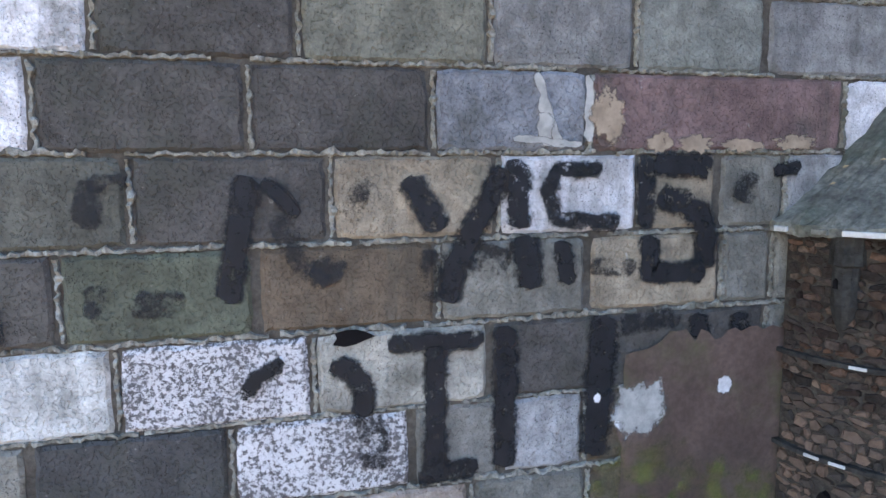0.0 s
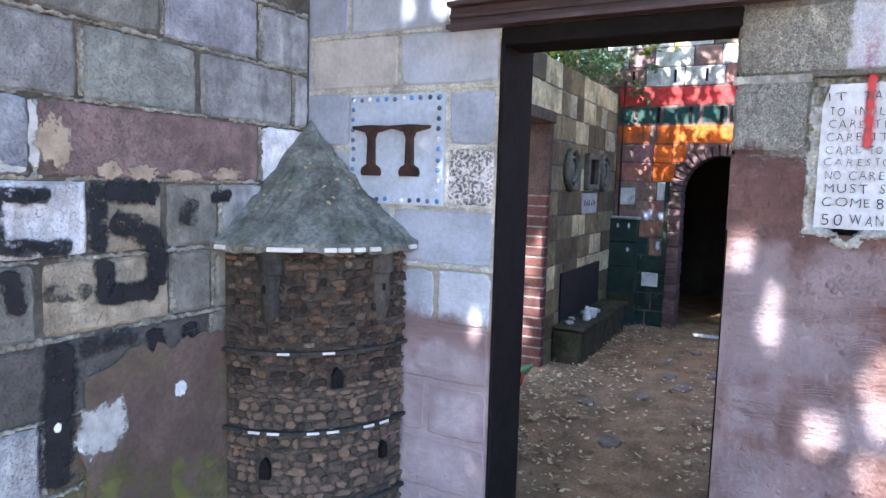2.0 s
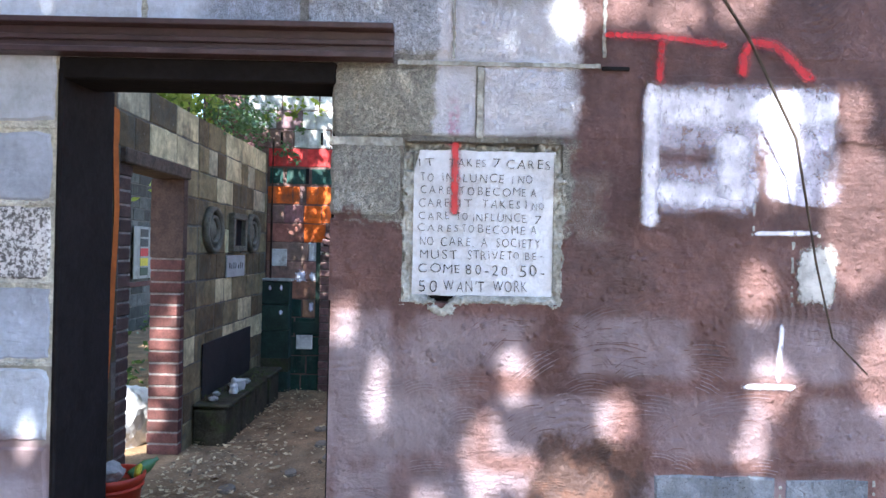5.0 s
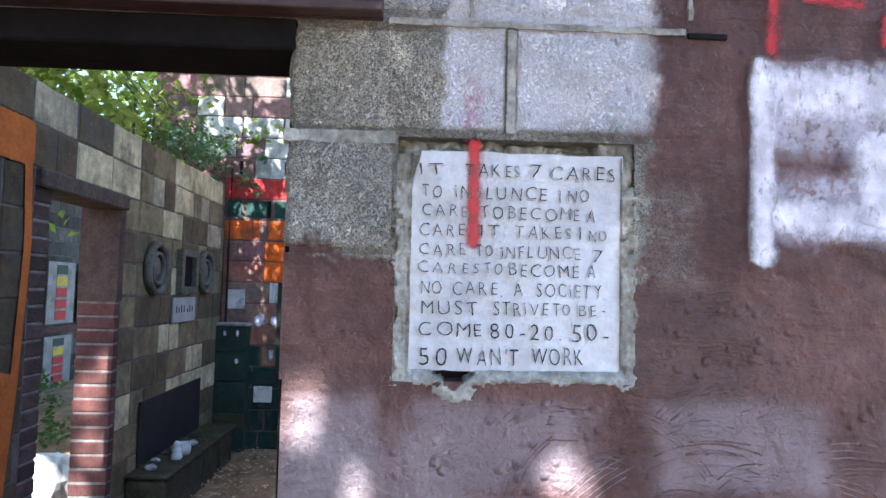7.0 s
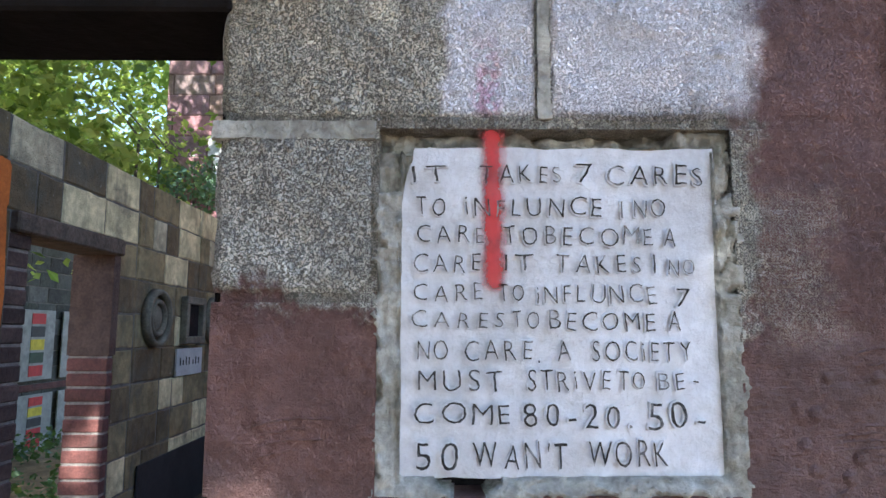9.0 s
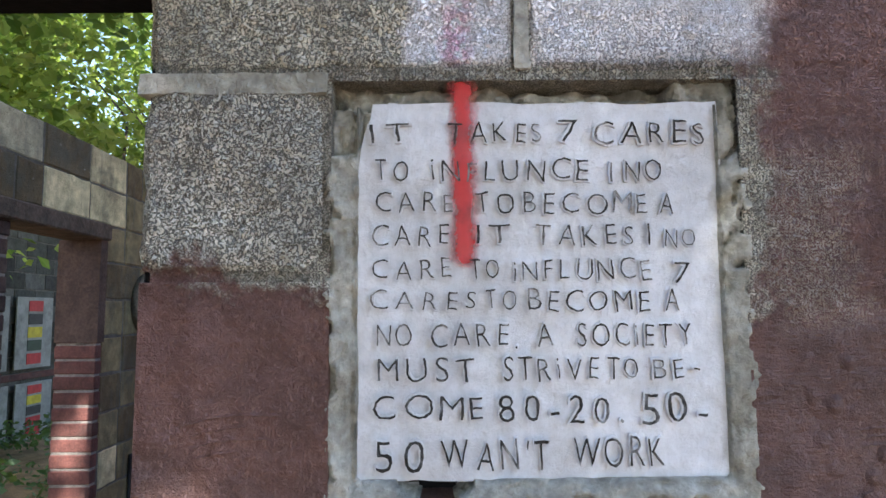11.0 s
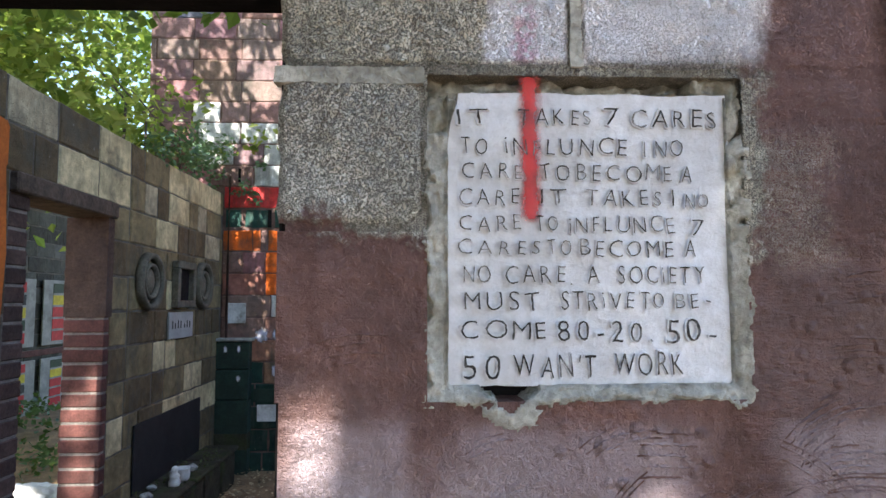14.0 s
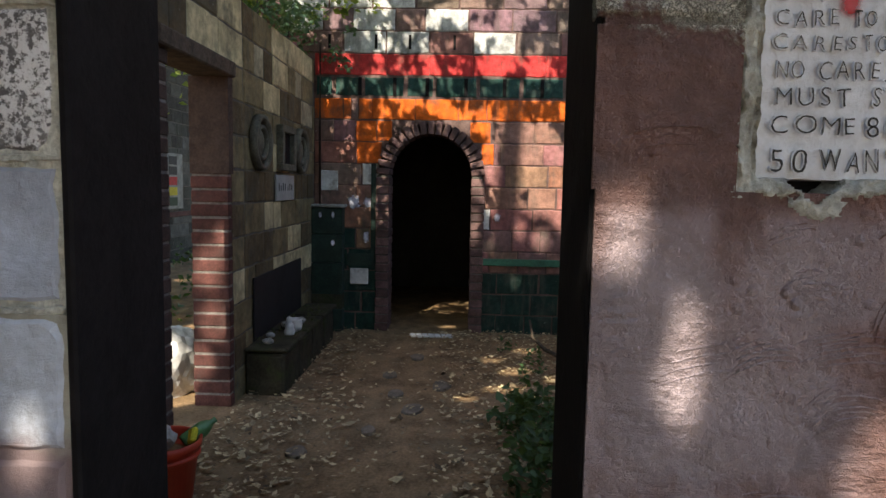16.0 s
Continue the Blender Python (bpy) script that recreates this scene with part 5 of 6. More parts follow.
part("joints", boxed(AC + AR + 0.008, AC + AR + RING - 0.008, -0.02, 0.25, -0.05, ASP), DARK_MORTAR, arch)
for i in range(18):
    for u in (AC - AR - RING, AC + AR):
        piece("brick", jme, pose(u + random.uniform(-0.003, 0.003), random.uniform(-0.004, 0.004), 0.0755 * i), arch)
# an added closed room behind it, coloured dark for the shade inside
room = root("wall_room", (XD, 0, 0), "room behind the arch, its shade put into dark walls", "wall", kind="structure", turn=-90)
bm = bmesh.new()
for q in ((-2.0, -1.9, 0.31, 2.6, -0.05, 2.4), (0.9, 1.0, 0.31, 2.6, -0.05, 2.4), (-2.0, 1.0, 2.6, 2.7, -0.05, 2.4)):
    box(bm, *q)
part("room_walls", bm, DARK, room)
tagged(part("ceiling", boxed(6.9, 9.6, -1.2, 2.2, 2.4, 2.5), DARK), "added ceiling of the room behind the arch, coloured dark for shade", "ceiling", kind="structure")
# plain wall added out of view to close the yard; it also blocks some sky
tagged(part("wall_south", boxed(2.25, 6.8, -2.4, -2.2, -0.1, 1.7), BROWN_COAT), "plain unseen wall added to close the yard", "wall", kind="structure")

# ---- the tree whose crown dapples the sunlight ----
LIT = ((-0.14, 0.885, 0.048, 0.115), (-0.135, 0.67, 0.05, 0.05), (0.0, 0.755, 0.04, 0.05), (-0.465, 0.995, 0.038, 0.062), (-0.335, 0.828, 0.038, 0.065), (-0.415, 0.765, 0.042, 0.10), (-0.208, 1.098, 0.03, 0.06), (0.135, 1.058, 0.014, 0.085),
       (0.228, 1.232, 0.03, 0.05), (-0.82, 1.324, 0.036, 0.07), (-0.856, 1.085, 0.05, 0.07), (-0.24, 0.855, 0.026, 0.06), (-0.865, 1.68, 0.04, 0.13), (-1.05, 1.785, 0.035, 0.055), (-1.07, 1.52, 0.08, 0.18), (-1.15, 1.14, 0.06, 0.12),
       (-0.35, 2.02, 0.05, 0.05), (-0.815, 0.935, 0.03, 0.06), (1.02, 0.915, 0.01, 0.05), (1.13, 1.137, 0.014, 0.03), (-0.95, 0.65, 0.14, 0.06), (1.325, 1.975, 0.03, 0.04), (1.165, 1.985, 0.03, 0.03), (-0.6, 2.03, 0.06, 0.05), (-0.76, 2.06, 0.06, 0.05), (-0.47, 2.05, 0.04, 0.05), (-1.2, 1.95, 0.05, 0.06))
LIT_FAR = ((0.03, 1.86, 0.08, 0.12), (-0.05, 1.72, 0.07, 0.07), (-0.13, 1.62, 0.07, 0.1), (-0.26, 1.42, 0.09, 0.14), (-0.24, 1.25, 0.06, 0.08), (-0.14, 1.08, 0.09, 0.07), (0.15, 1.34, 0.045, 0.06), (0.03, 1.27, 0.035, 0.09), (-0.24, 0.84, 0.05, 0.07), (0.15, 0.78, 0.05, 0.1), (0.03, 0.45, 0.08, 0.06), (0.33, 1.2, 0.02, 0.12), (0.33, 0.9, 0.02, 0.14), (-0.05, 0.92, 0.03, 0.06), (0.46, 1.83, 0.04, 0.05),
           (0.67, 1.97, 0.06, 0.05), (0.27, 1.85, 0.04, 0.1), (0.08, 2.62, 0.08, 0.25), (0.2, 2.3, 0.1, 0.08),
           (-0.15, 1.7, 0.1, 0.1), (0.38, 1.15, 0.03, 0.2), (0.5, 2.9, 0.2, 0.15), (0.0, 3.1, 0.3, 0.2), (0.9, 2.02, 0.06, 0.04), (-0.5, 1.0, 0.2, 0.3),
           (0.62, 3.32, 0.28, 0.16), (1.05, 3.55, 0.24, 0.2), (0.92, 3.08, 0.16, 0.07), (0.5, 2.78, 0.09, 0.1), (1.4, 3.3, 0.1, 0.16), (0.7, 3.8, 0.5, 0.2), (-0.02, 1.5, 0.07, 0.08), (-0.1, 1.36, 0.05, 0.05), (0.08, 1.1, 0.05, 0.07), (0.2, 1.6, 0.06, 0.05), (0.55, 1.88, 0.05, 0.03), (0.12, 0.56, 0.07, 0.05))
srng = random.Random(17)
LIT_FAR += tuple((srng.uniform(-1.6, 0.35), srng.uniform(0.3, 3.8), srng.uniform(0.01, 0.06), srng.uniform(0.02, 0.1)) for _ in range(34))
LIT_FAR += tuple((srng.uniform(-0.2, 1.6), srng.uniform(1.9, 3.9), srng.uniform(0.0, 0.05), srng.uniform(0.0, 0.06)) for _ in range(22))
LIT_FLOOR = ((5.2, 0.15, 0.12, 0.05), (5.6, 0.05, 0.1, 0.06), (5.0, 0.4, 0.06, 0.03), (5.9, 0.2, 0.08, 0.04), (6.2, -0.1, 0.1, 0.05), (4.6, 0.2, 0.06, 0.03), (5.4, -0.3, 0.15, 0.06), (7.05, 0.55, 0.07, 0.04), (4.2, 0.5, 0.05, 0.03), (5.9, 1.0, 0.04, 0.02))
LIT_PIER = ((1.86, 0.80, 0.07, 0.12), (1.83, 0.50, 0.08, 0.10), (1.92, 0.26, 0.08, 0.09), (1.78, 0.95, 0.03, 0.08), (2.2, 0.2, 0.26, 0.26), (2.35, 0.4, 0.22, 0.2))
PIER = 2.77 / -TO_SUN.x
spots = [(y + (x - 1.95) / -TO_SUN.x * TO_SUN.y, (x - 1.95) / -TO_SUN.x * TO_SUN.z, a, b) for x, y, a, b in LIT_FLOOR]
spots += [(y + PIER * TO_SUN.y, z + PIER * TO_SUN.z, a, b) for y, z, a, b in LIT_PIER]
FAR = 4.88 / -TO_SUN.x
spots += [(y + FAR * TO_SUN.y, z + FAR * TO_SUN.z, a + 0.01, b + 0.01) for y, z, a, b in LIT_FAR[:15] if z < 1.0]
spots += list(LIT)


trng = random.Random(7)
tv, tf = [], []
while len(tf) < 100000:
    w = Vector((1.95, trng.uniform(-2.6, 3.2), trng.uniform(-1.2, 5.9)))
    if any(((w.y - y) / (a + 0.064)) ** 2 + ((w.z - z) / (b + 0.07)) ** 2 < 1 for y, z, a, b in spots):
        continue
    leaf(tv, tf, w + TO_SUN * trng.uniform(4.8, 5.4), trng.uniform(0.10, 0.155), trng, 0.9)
# more unseen crown, added to shade the garden ground
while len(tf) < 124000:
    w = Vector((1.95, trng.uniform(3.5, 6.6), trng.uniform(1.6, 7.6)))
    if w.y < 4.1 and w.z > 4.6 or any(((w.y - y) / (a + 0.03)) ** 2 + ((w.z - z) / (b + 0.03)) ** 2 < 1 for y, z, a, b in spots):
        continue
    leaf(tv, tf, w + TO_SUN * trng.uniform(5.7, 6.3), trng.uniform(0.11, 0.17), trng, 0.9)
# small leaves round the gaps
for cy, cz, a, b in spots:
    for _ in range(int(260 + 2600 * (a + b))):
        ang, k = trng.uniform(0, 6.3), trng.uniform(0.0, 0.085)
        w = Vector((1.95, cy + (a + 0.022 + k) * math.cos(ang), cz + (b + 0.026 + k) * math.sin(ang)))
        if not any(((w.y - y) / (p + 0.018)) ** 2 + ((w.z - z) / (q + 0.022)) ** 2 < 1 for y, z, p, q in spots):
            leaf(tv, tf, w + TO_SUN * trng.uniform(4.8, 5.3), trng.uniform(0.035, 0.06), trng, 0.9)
# extra unseen leaves that keep stray sun off the plaque
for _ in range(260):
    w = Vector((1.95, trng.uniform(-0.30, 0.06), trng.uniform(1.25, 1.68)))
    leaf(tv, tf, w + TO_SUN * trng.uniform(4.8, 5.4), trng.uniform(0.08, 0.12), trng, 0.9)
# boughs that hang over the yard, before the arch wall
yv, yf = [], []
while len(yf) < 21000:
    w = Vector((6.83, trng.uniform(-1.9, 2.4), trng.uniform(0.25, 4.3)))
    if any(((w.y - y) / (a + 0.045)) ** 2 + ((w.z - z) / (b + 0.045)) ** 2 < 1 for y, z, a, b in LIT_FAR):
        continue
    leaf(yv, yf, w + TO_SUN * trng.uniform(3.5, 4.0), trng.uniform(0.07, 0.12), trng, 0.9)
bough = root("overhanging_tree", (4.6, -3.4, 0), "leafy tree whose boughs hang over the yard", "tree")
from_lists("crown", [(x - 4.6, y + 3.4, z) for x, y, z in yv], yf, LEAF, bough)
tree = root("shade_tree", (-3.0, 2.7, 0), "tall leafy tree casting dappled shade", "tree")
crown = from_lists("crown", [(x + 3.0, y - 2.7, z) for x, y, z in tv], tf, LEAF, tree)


def limb(name, pts, r0, r1, parent, material=BARK, n=9):
    bm, rings = bmesh.new(), []
    for i, p in enumerate(pts):
        p = Vector(p)
        d = (Vector(pts[min(i + 1, len(pts) - 1)]) - Vector(pts[max(i - 1, 0)])).normalized()
        q = d.to_track_quat("Z", "Y").to_matrix()
        r = r0 + (r1 - r0) * i / (len(pts) - 1)
        rings.append([bm.verts.new(p + q @ Vector((r * math.cos(a), r * math.sin(a), 0))) for a in [2 * math.pi * k / n for k in range(n)]])
    for a, b in zip(rings, rings[1:]):
        for k in range(n):
            bm.faces.new((a[k], a[(k + 1) % n], b[(k + 1) % n], b[k]))
    bm.faces.new(rings[-1])
    return part(name, bm, material, parent, smooth=True)


limb("trunk", [(0, 0, -0.2), (0.05, -0.05, 2), (0.0, 0.1, 4.5), (0.1, 0.0, 7), (0.3, -0.2, 9.5), (0.2, -0.3, 12)], 0.32, 0.09, tree)
for p in ([(0, 0.1, 4.5), (0.6, -0.8, 6.5), (0.7, -1.8, 8.2)], [(0.1, 0, 7), (0.0, 0.5, 9.2), (-0.2, 1.6, 11.5)], [(0.3, -0.2, 9.0), (0.4, -1.4, 11), (0.2, -2.0, 13)], [(0.2, 0, 8), (0.5, 0.9, 10.5), (-0.4, 1.2, 13.5)]):
    limb("limb", p, 0.12, 0.03, tree)

limb("trunk", [(0, 0, -0.2), (0.05, 0.05, 1.6), (-0.1, 0.3, 3.2), (-0.2, 1.2, 4.6), (-0.2, 2.4, 5.4)], 0.16, 0.05, bough)
for p in ([(-0.1, 0.3, 3.2), (0.0, 1.6, 4.2), (-0.1, 3.0, 4.4)], [(-0.2, 1.2, 4.6), (-0.3, 2.6, 6.2)], [(-0.2, 2.4, 5.4), (-0.2, 4.0, 5.6), (-0.3, 5.4, 5.2)]):
    limb("limb", p, 0.05, 0.015, bough)

# ---- leaf litter on the ground ----
lrng = random.Random(3)
lv, lf = [], []
for i in range(14000):
    x, y = lrng.uniform(2.3, 6.8), lrng.uniform(-1.6, 1.7)
    path = math.exp(-((y - 0.85 + 0.06 * (5 - x)) / 0.42) ** 2)
    if lrng.random() < path * 0.88:
        continue
    q = Euler((lrng.uniform(-0.35, 0.35), lrng.uniform(-0.35, 0.35), lrng.uniform(0, 6.3))).to_matrix()
    s, o = lrng.uniform(0.014, 0.045) * (1.6 if lrng.random() < 0.12 else 1.0), len(lv)
    at = Vector((x, y, 0.012 + 0.02 * noise.noise(Vector((x, y, 0)) * 1.7) + lrng.uniform(0, 0.012)))
    for p in ((0, -0.5, 0.1), (0.28, 0, 0), (0, 0.5, 0.1), (-0.28, 0, 0.05)):
        lv.append(tuple(q @ (Vector(p) * s) + at))
    lf += [(o, o + 1, o + 2), (o, o + 2, o + 3)]
tagged(from_lists("leaf_litter", lv, lf, LITTER), "dry brown and tan leaves scattered over the dirt", "leaf litter", kind="stuff")

# ---- greenery over the yard wall ----
def foliage(name, blobs, per, size, material, seed, label, category, place):
    """Many leaves gathered in uneven clumps."""
    r = random.Random(seed)
    v, f = [], []
    for x, y, z, rad in blobs:
        for _ in range(int(per * rad * rad)):
            d = Vector((r.gauss(0, 1), r.gauss(0, 1), r.gauss(0, 0.8))).normalized() * rad * r.uniform(0.3, 1.05)
            leaf(v, f, Vector((x, y, z)) + d - Vector(place), r.uniform(size * 0.6, size * 1.3), r, 1.1)
    top = root(name, place, label, category)
    from_lists("crown", v, f, material, top)
    return top


brng = random.Random(5)
blobs = [(brng.uniform(4.6, 6.5), brng.uniform(1.95, 2.5), 2.3 + brng.uniform(0.0, 0.45), brng.uniform(0.12, 0.26)) for _ in range(16)]
blobs += [(brng.uniform(4.3, 6.7), brng.uniform(1.9, 2.7), 2.42 + brng.uniform(0.0, 0.7), brng.uniform(0.15, 0.32)) for _ in range(30)]
blobs += [(brng.uniform(4.4, 6.9), brng.uniform(2.3, 3.6), brng.uniform(2.5, 4.2), brng.uniform(0.2, 0.4)) for _ in range(30)]
blobs += [(6.68, brng.uniform(1.2, 1.75), 2.6 + brng.uniform(-0.1, 0.25), 0.1) for _ in range(4)]
vine = foliage("climbing_vine", blobs, 1100, 0.075, SUN_LEAF, 8, "climbing vine over the block wall's top, leaf colour brightened for sun", "vine", (5.0, 2.2, 0))
for k in range(4):
    x = 0.5 + 0.35 * k
    limb("stem", [(x, -0.1, -0.1), (x + 0.1, -0.18, 1.2), (x - 0.05, -0.2, 2.3), (x + 0.2, -0.1, 2.8), (x + 0.5, 0.3, 3.2)], 0.018, 0.006, vine, BARK, 6)
ivy_rng = random.Random(61)
blobs = [(ivy_rng.uniform(5.5, 6.7), 1.72 + ivy_rng.uniform(-0.05, 0.2), 2.38 + ivy_rng.uniform(0.0, 0.4), ivy_rng.uniform(0.08, 0.16)) for _ in range(18)]
blobs += [(6.76, ivy_rng.uniform(1.35, 1.7), ivy_rng.uniform(2.25, 2.65), 0.07) for _ in range(6)]
ivy_top = foliage("ivy_clump", blobs, 3600, 0.045, leaf_material("blue_green_ivy", (0.03, 0.085, 0.05), (0.13, 0.22, 0.13), 0.3), 62, "blue green ivy spilling over the yard wall's corner", "ivy", (6.2, 1.8, 0))
limb("stem", [(0.3, 0.12, -0.1), (0.25, 0.1, 1.2), (0.3, 0.1, 2.3), (0.1, 0.0, 2.6)], 0.012, 0.005, ivy_top, BARK, 6)
blobs = [(brng.uniform(4.6, 11.0), brng.uniform(3.2, 7.5), brng.uniform(2.4, 6.5), brng.uniform(0.4, 0.9)) for _ in range(60)]
bush = foliage("garden_tree", blobs, 420, 0.11, SUN_LEAF, 9, "leafy tree behind the yard wall, its green brightened for sun", "tree", (8.0, 5.6, 0))
limb("trunk", [(0, 0, -0.2), (0.1, 0.1, 1.5), (0.0, 0.2, 3), (0.2, 0.1, 5)], 0.14, 0.05, bush)
for p in ([(0, 0.1, 1.5), (-1.0, -0.3, 3), (-2.0, -0.6, 4)], [(0, 0.2, 2.4), (1.2, 0.5, 3.6), (2.2, 0.4, 4.4)]):
    limb("limb", p, 0.06, 0.02, bush)

# ---- things along the yard wall ----
OLD_CEMENT = surface("old_cement_ornament", (0.115, 0.105, 0.08), 0.3, 12.0, 80.0, 0.8, 0.9, 0.3)
bench = root("stone_ledge", (4.95, 1.49, 0), "low mossy stone ledge along the yard wall", "ledge")
MOSSY = surface("mossy_stone", (0.045, 0.04, 0.027), 0.35, 8.0, 60.0, 1.0, 0.95, 0.2, stain=(0.045, 0.06, 0.02), amount=0.7)
for i in range(4):
    bm = boxed(0.38 * i + 0.004, 0.38 * i + 0.372, random.uniform(0, 0.012), 0.245, -0.05, 0.25 + random.uniform(-0.008, 0.008), bevel=0.018)
    part("ledge_stone", bm, MOSSY, bench)
for i in range(3):
    part("cap_slab", boxed(0.52 * i, 0.52 * i + 0.5, -0.02, 0.245, 0.262, 0.29, bevel=0.01), MOSSY, bench)


mrng = random.Random(81)
ledge_moss = [(mrng.uniform(5.0, 6.4), mrng.uniform(1.5, 1.7), 0.285 + mrng.uniform(0.0, 0.03), mrng.uniform(0.03, 0.06)) for _ in range(20)]
foliage("moss_cushion", ledge_moss, 9000, 0.016, leaf_material("dark_moss", (0.02, 0.03, 0.01), (0.07, 0.085, 0.025), 0.2), 82, "dark green moss and small weeds on the stone ledge", "moss", (5.7, 1.6, 0.28))


def lathe(prof, n=16):
    bm = bmesh.new()
    rings = [[bm.verts.new((r * math.cos(2 * math.pi * i / n), r * math.sin(2 * math.pi * i / n), z)) for i in range(n)] for r, z in prof]
    for p, q in zip(rings, rings[1:]):
        for i in range(n):
            bm.faces.new((p[i], p[(i + 1) % n], q[(i + 1) % n], q[i]))
    bm.faces.new(rings[0][::-1])
    bm.faces.new(rings[-1])
    return bm


figure = tagged(part("garden_figurine", lathe([(0.032, 0), (0.036, 0.012), (0.034, 0.03), (0.026, 0.045), (0.03, 0.05), (0.028, 0.068), (0.016, 0.078), (0.019, 0.088), (0.021, 0.098), (0.016, 0.112), (0.004, 0.12)]), CERAMIC, smooth=True), "small white weathered ceramic figurine on the ledge", "figurine")
figure.location = (5.33, 1.56, 0.29)
pot = tagged(part("white_pot", lathe([(0.028, 0), (0.044, 0.015), (0.05, 0.045), (0.046, 0.075), (0.05, 0.085), (0.042, 0.085), (0.038, 0.05), (0.03, 0.03)]), CERAMIC, smooth=True), "small chipped white pot beside the figurine", "pot")
pot.location = (5.43, 1.55, 0.29)
for x, y, s in ((5.06, 1.62, 0.035), (5.55, 1.63, 0.045), (5.24, 1.66, 0.03), (5.7, 1.58, 0.04)):
    bm = bmesh.new()
    bmesh.ops.create_icosphere(bm, subdivisions=2, radius=s)
    for v in bm.verts:
        v.co *= 1 + 0.25 * noise.noise(v.co * 40)
        v.co.z *= 0.6
    tagged(part("loose_stone", bm, CEMENT), "loose grey stone lying on the mossy ledge", "stone", "stones on the ledge").location = (x, y, 0.29 + s * 0.5)

# flat panel for a dark recess, its shade and paint in one black
tagged(part("slate_panel", boxed(5.12, 6.3, YC - 0.016, YC - 0.004, 0.28, 0.69, bevel=0.002), surface("recess_black", (0.016, 0.016, 0.017), 0.3, 6.0, 60.0, 0.4, 0.7)), "flat dark panel in place of a recess above the ledge", "panel")
for x in (5.26, 6.28):
    ring = root("round_ornament", (x, YC - 0.004, 1.535), "round grey cement ornament with concentric rings on the yard wall", "ornament", "round ornaments")
    for r, w, d in ((0.165, 0.03, 0.045), (0.105, 0.022, 0.035)):
        bm = bmesh.new()
        n = 28
        rows = [[bm.verts.new(((r + a) * math.cos(2 * math.pi * i / n), y, (r + a) * math.sin(2 * math.pi * i / n))) for a, y in ((-w, 0.0), (-w * 0.6, -d), (w * 0.2, -d), (w * 0.5, 0.0))] for i in range(n)]
        for i in range(n):
            p, q = rows[i], rows[(i + 1) % n]
            for k in range(4):
                bm.faces.new((p[k], p[(k + 1) % 4], q[(k + 1) % 4], q[k]))
        part("ring", bm, OLD_CEMENT, ring, smooth=True)
    bm = lathe([(0.08, -0.002), (0.078, 0.014), (0.03, 0.026), (0.005, 0.028)], 20)
    bmesh.ops.rotate(bm, verts=bm.verts, cent=(0, 0, 0), matrix=Matrix.Rotation(radians(90), 3, "X"))
    part("boss", bm, OLD_CEMENT, ring, smooth=True)
niche = root("square_niche", (5.67, YC, 1.37), "square cement frame on the yard wall, its dark hole a flat black sheet", "niche")
bm = bmesh.new()
for q in ((0, 0.36, 0.0, 0.05), (0, 0.36, 0.27, 0.32), (0, 0.05, 0.05, 0.27), (0.31, 0.36, 0.05, 0.27)):
    box(bm, q[0], q[1], -0.05, -0.002, q[2], q[3], bevel=0.005)
part("niche_frame", bm, OLD_CEMENT, niche)
# flat black sheet in place of the shade in the hole
part("niche_back", boxed(0.05, 0.31, -0.012, -0.004, 0.05, 0.27), BLACK_WOOD_SHADE, niche)
sign = root("lettered_sign", (5.6, YC - 0.004, 1.16), "cream sign with worn dark lettering under the niche", "sign")
part("board", boxed(0, 0.46, -0.018, -0.002, 0, 0.18, bevel=0.003), PAPER, sign)
for k, h in enumerate((0.05, 0.035, 0.055, 0.05, 0.03, 0.05, 0.045)):
    part("mark", boxed(0.05 + 0.052 * k + (0.02 if k > 3 else 0), 0.062 + 0.052 * k + (0.02 if k > 3 else 0), -0.0205, -0.018, 0.07, 0.07 + h), BLACK_WOOD_SHADE, sign)
pipe = tagged(limb("iron_rod", [(6.79, 1.68, 0.9), (6.79, 1.682, 1.7), (6.79, 1.68, 2.5)], 0.011, 0.011, None, RUST, 8), "thin rusted iron rod standing against the corner", "rod")

pier = root("green_pier", (XD, 0, 0), "dark green painted block pier with white marks beside the arch", "pier", turn=-90)
GREEN = surface("dark_green_paint", (0.011, 0.029, 0.022), 0.35, 7.0, 60.0, 0.4, 0.65, 0.4)
for z0, z1, m in ((-0.03, 0.2, GREEN), (0.2, 0.33, MOSSY), (0.33, 0.6, GREEN), (0.605, 0.85, GREEN), (0.855, 1.08, GREEN)):
    part("pier_block", boxed(-1.74, -1.47, -0.12, -0.004, z0, z1, bevel=0.006), m, pier)
part("pier_cap", boxed(-1.74, -1.45, -0.135, -0.004, 1.084, 1.11, bevel=0.006), CEMENT, pier)
for u, v, a, b in ((-1.66, 1.02, 0.022, 0.04), (-1.55, 1.02, 0.02, 0.045), (-1.55, 0.78, 0.025, 0.04)):
    patch(pier, u, v, a, b, WHITE_PAINT, "white_mark", 0.124)
part("green_band", boxed(-1.45, AC - AR - RING - 0.002, -0.012, -0.004, 0.57, 0.68, bevel=0.002), GREEN, wall_d)
part("green_band", boxed(AC + AR + RING + 0.002, 0.6, -0.03, -0.004, 0.6, 0.66, bevel=0.002), surface("green_ledge_paint", (0.04, 0.14, 0.09), 0.25, 9.0, 60.0, 0.3, 0.6), wall_d)
part("green_edge", boxed(AC - AR - RING - 0.045, AC - AR - RING - 0.002, -0.012, -0.004, 0.68, ASP + 0.1, bevel=0.002), GREEN, wall_d)
WHITE_BLOCK = surface("white_painted_block", (0.6, 0.6, 0.58), 0.15, 14.0, 80.0, 0.5, 0.8, 0.3, stain=(0.2, 0.17, 0.14), amount=0.7)
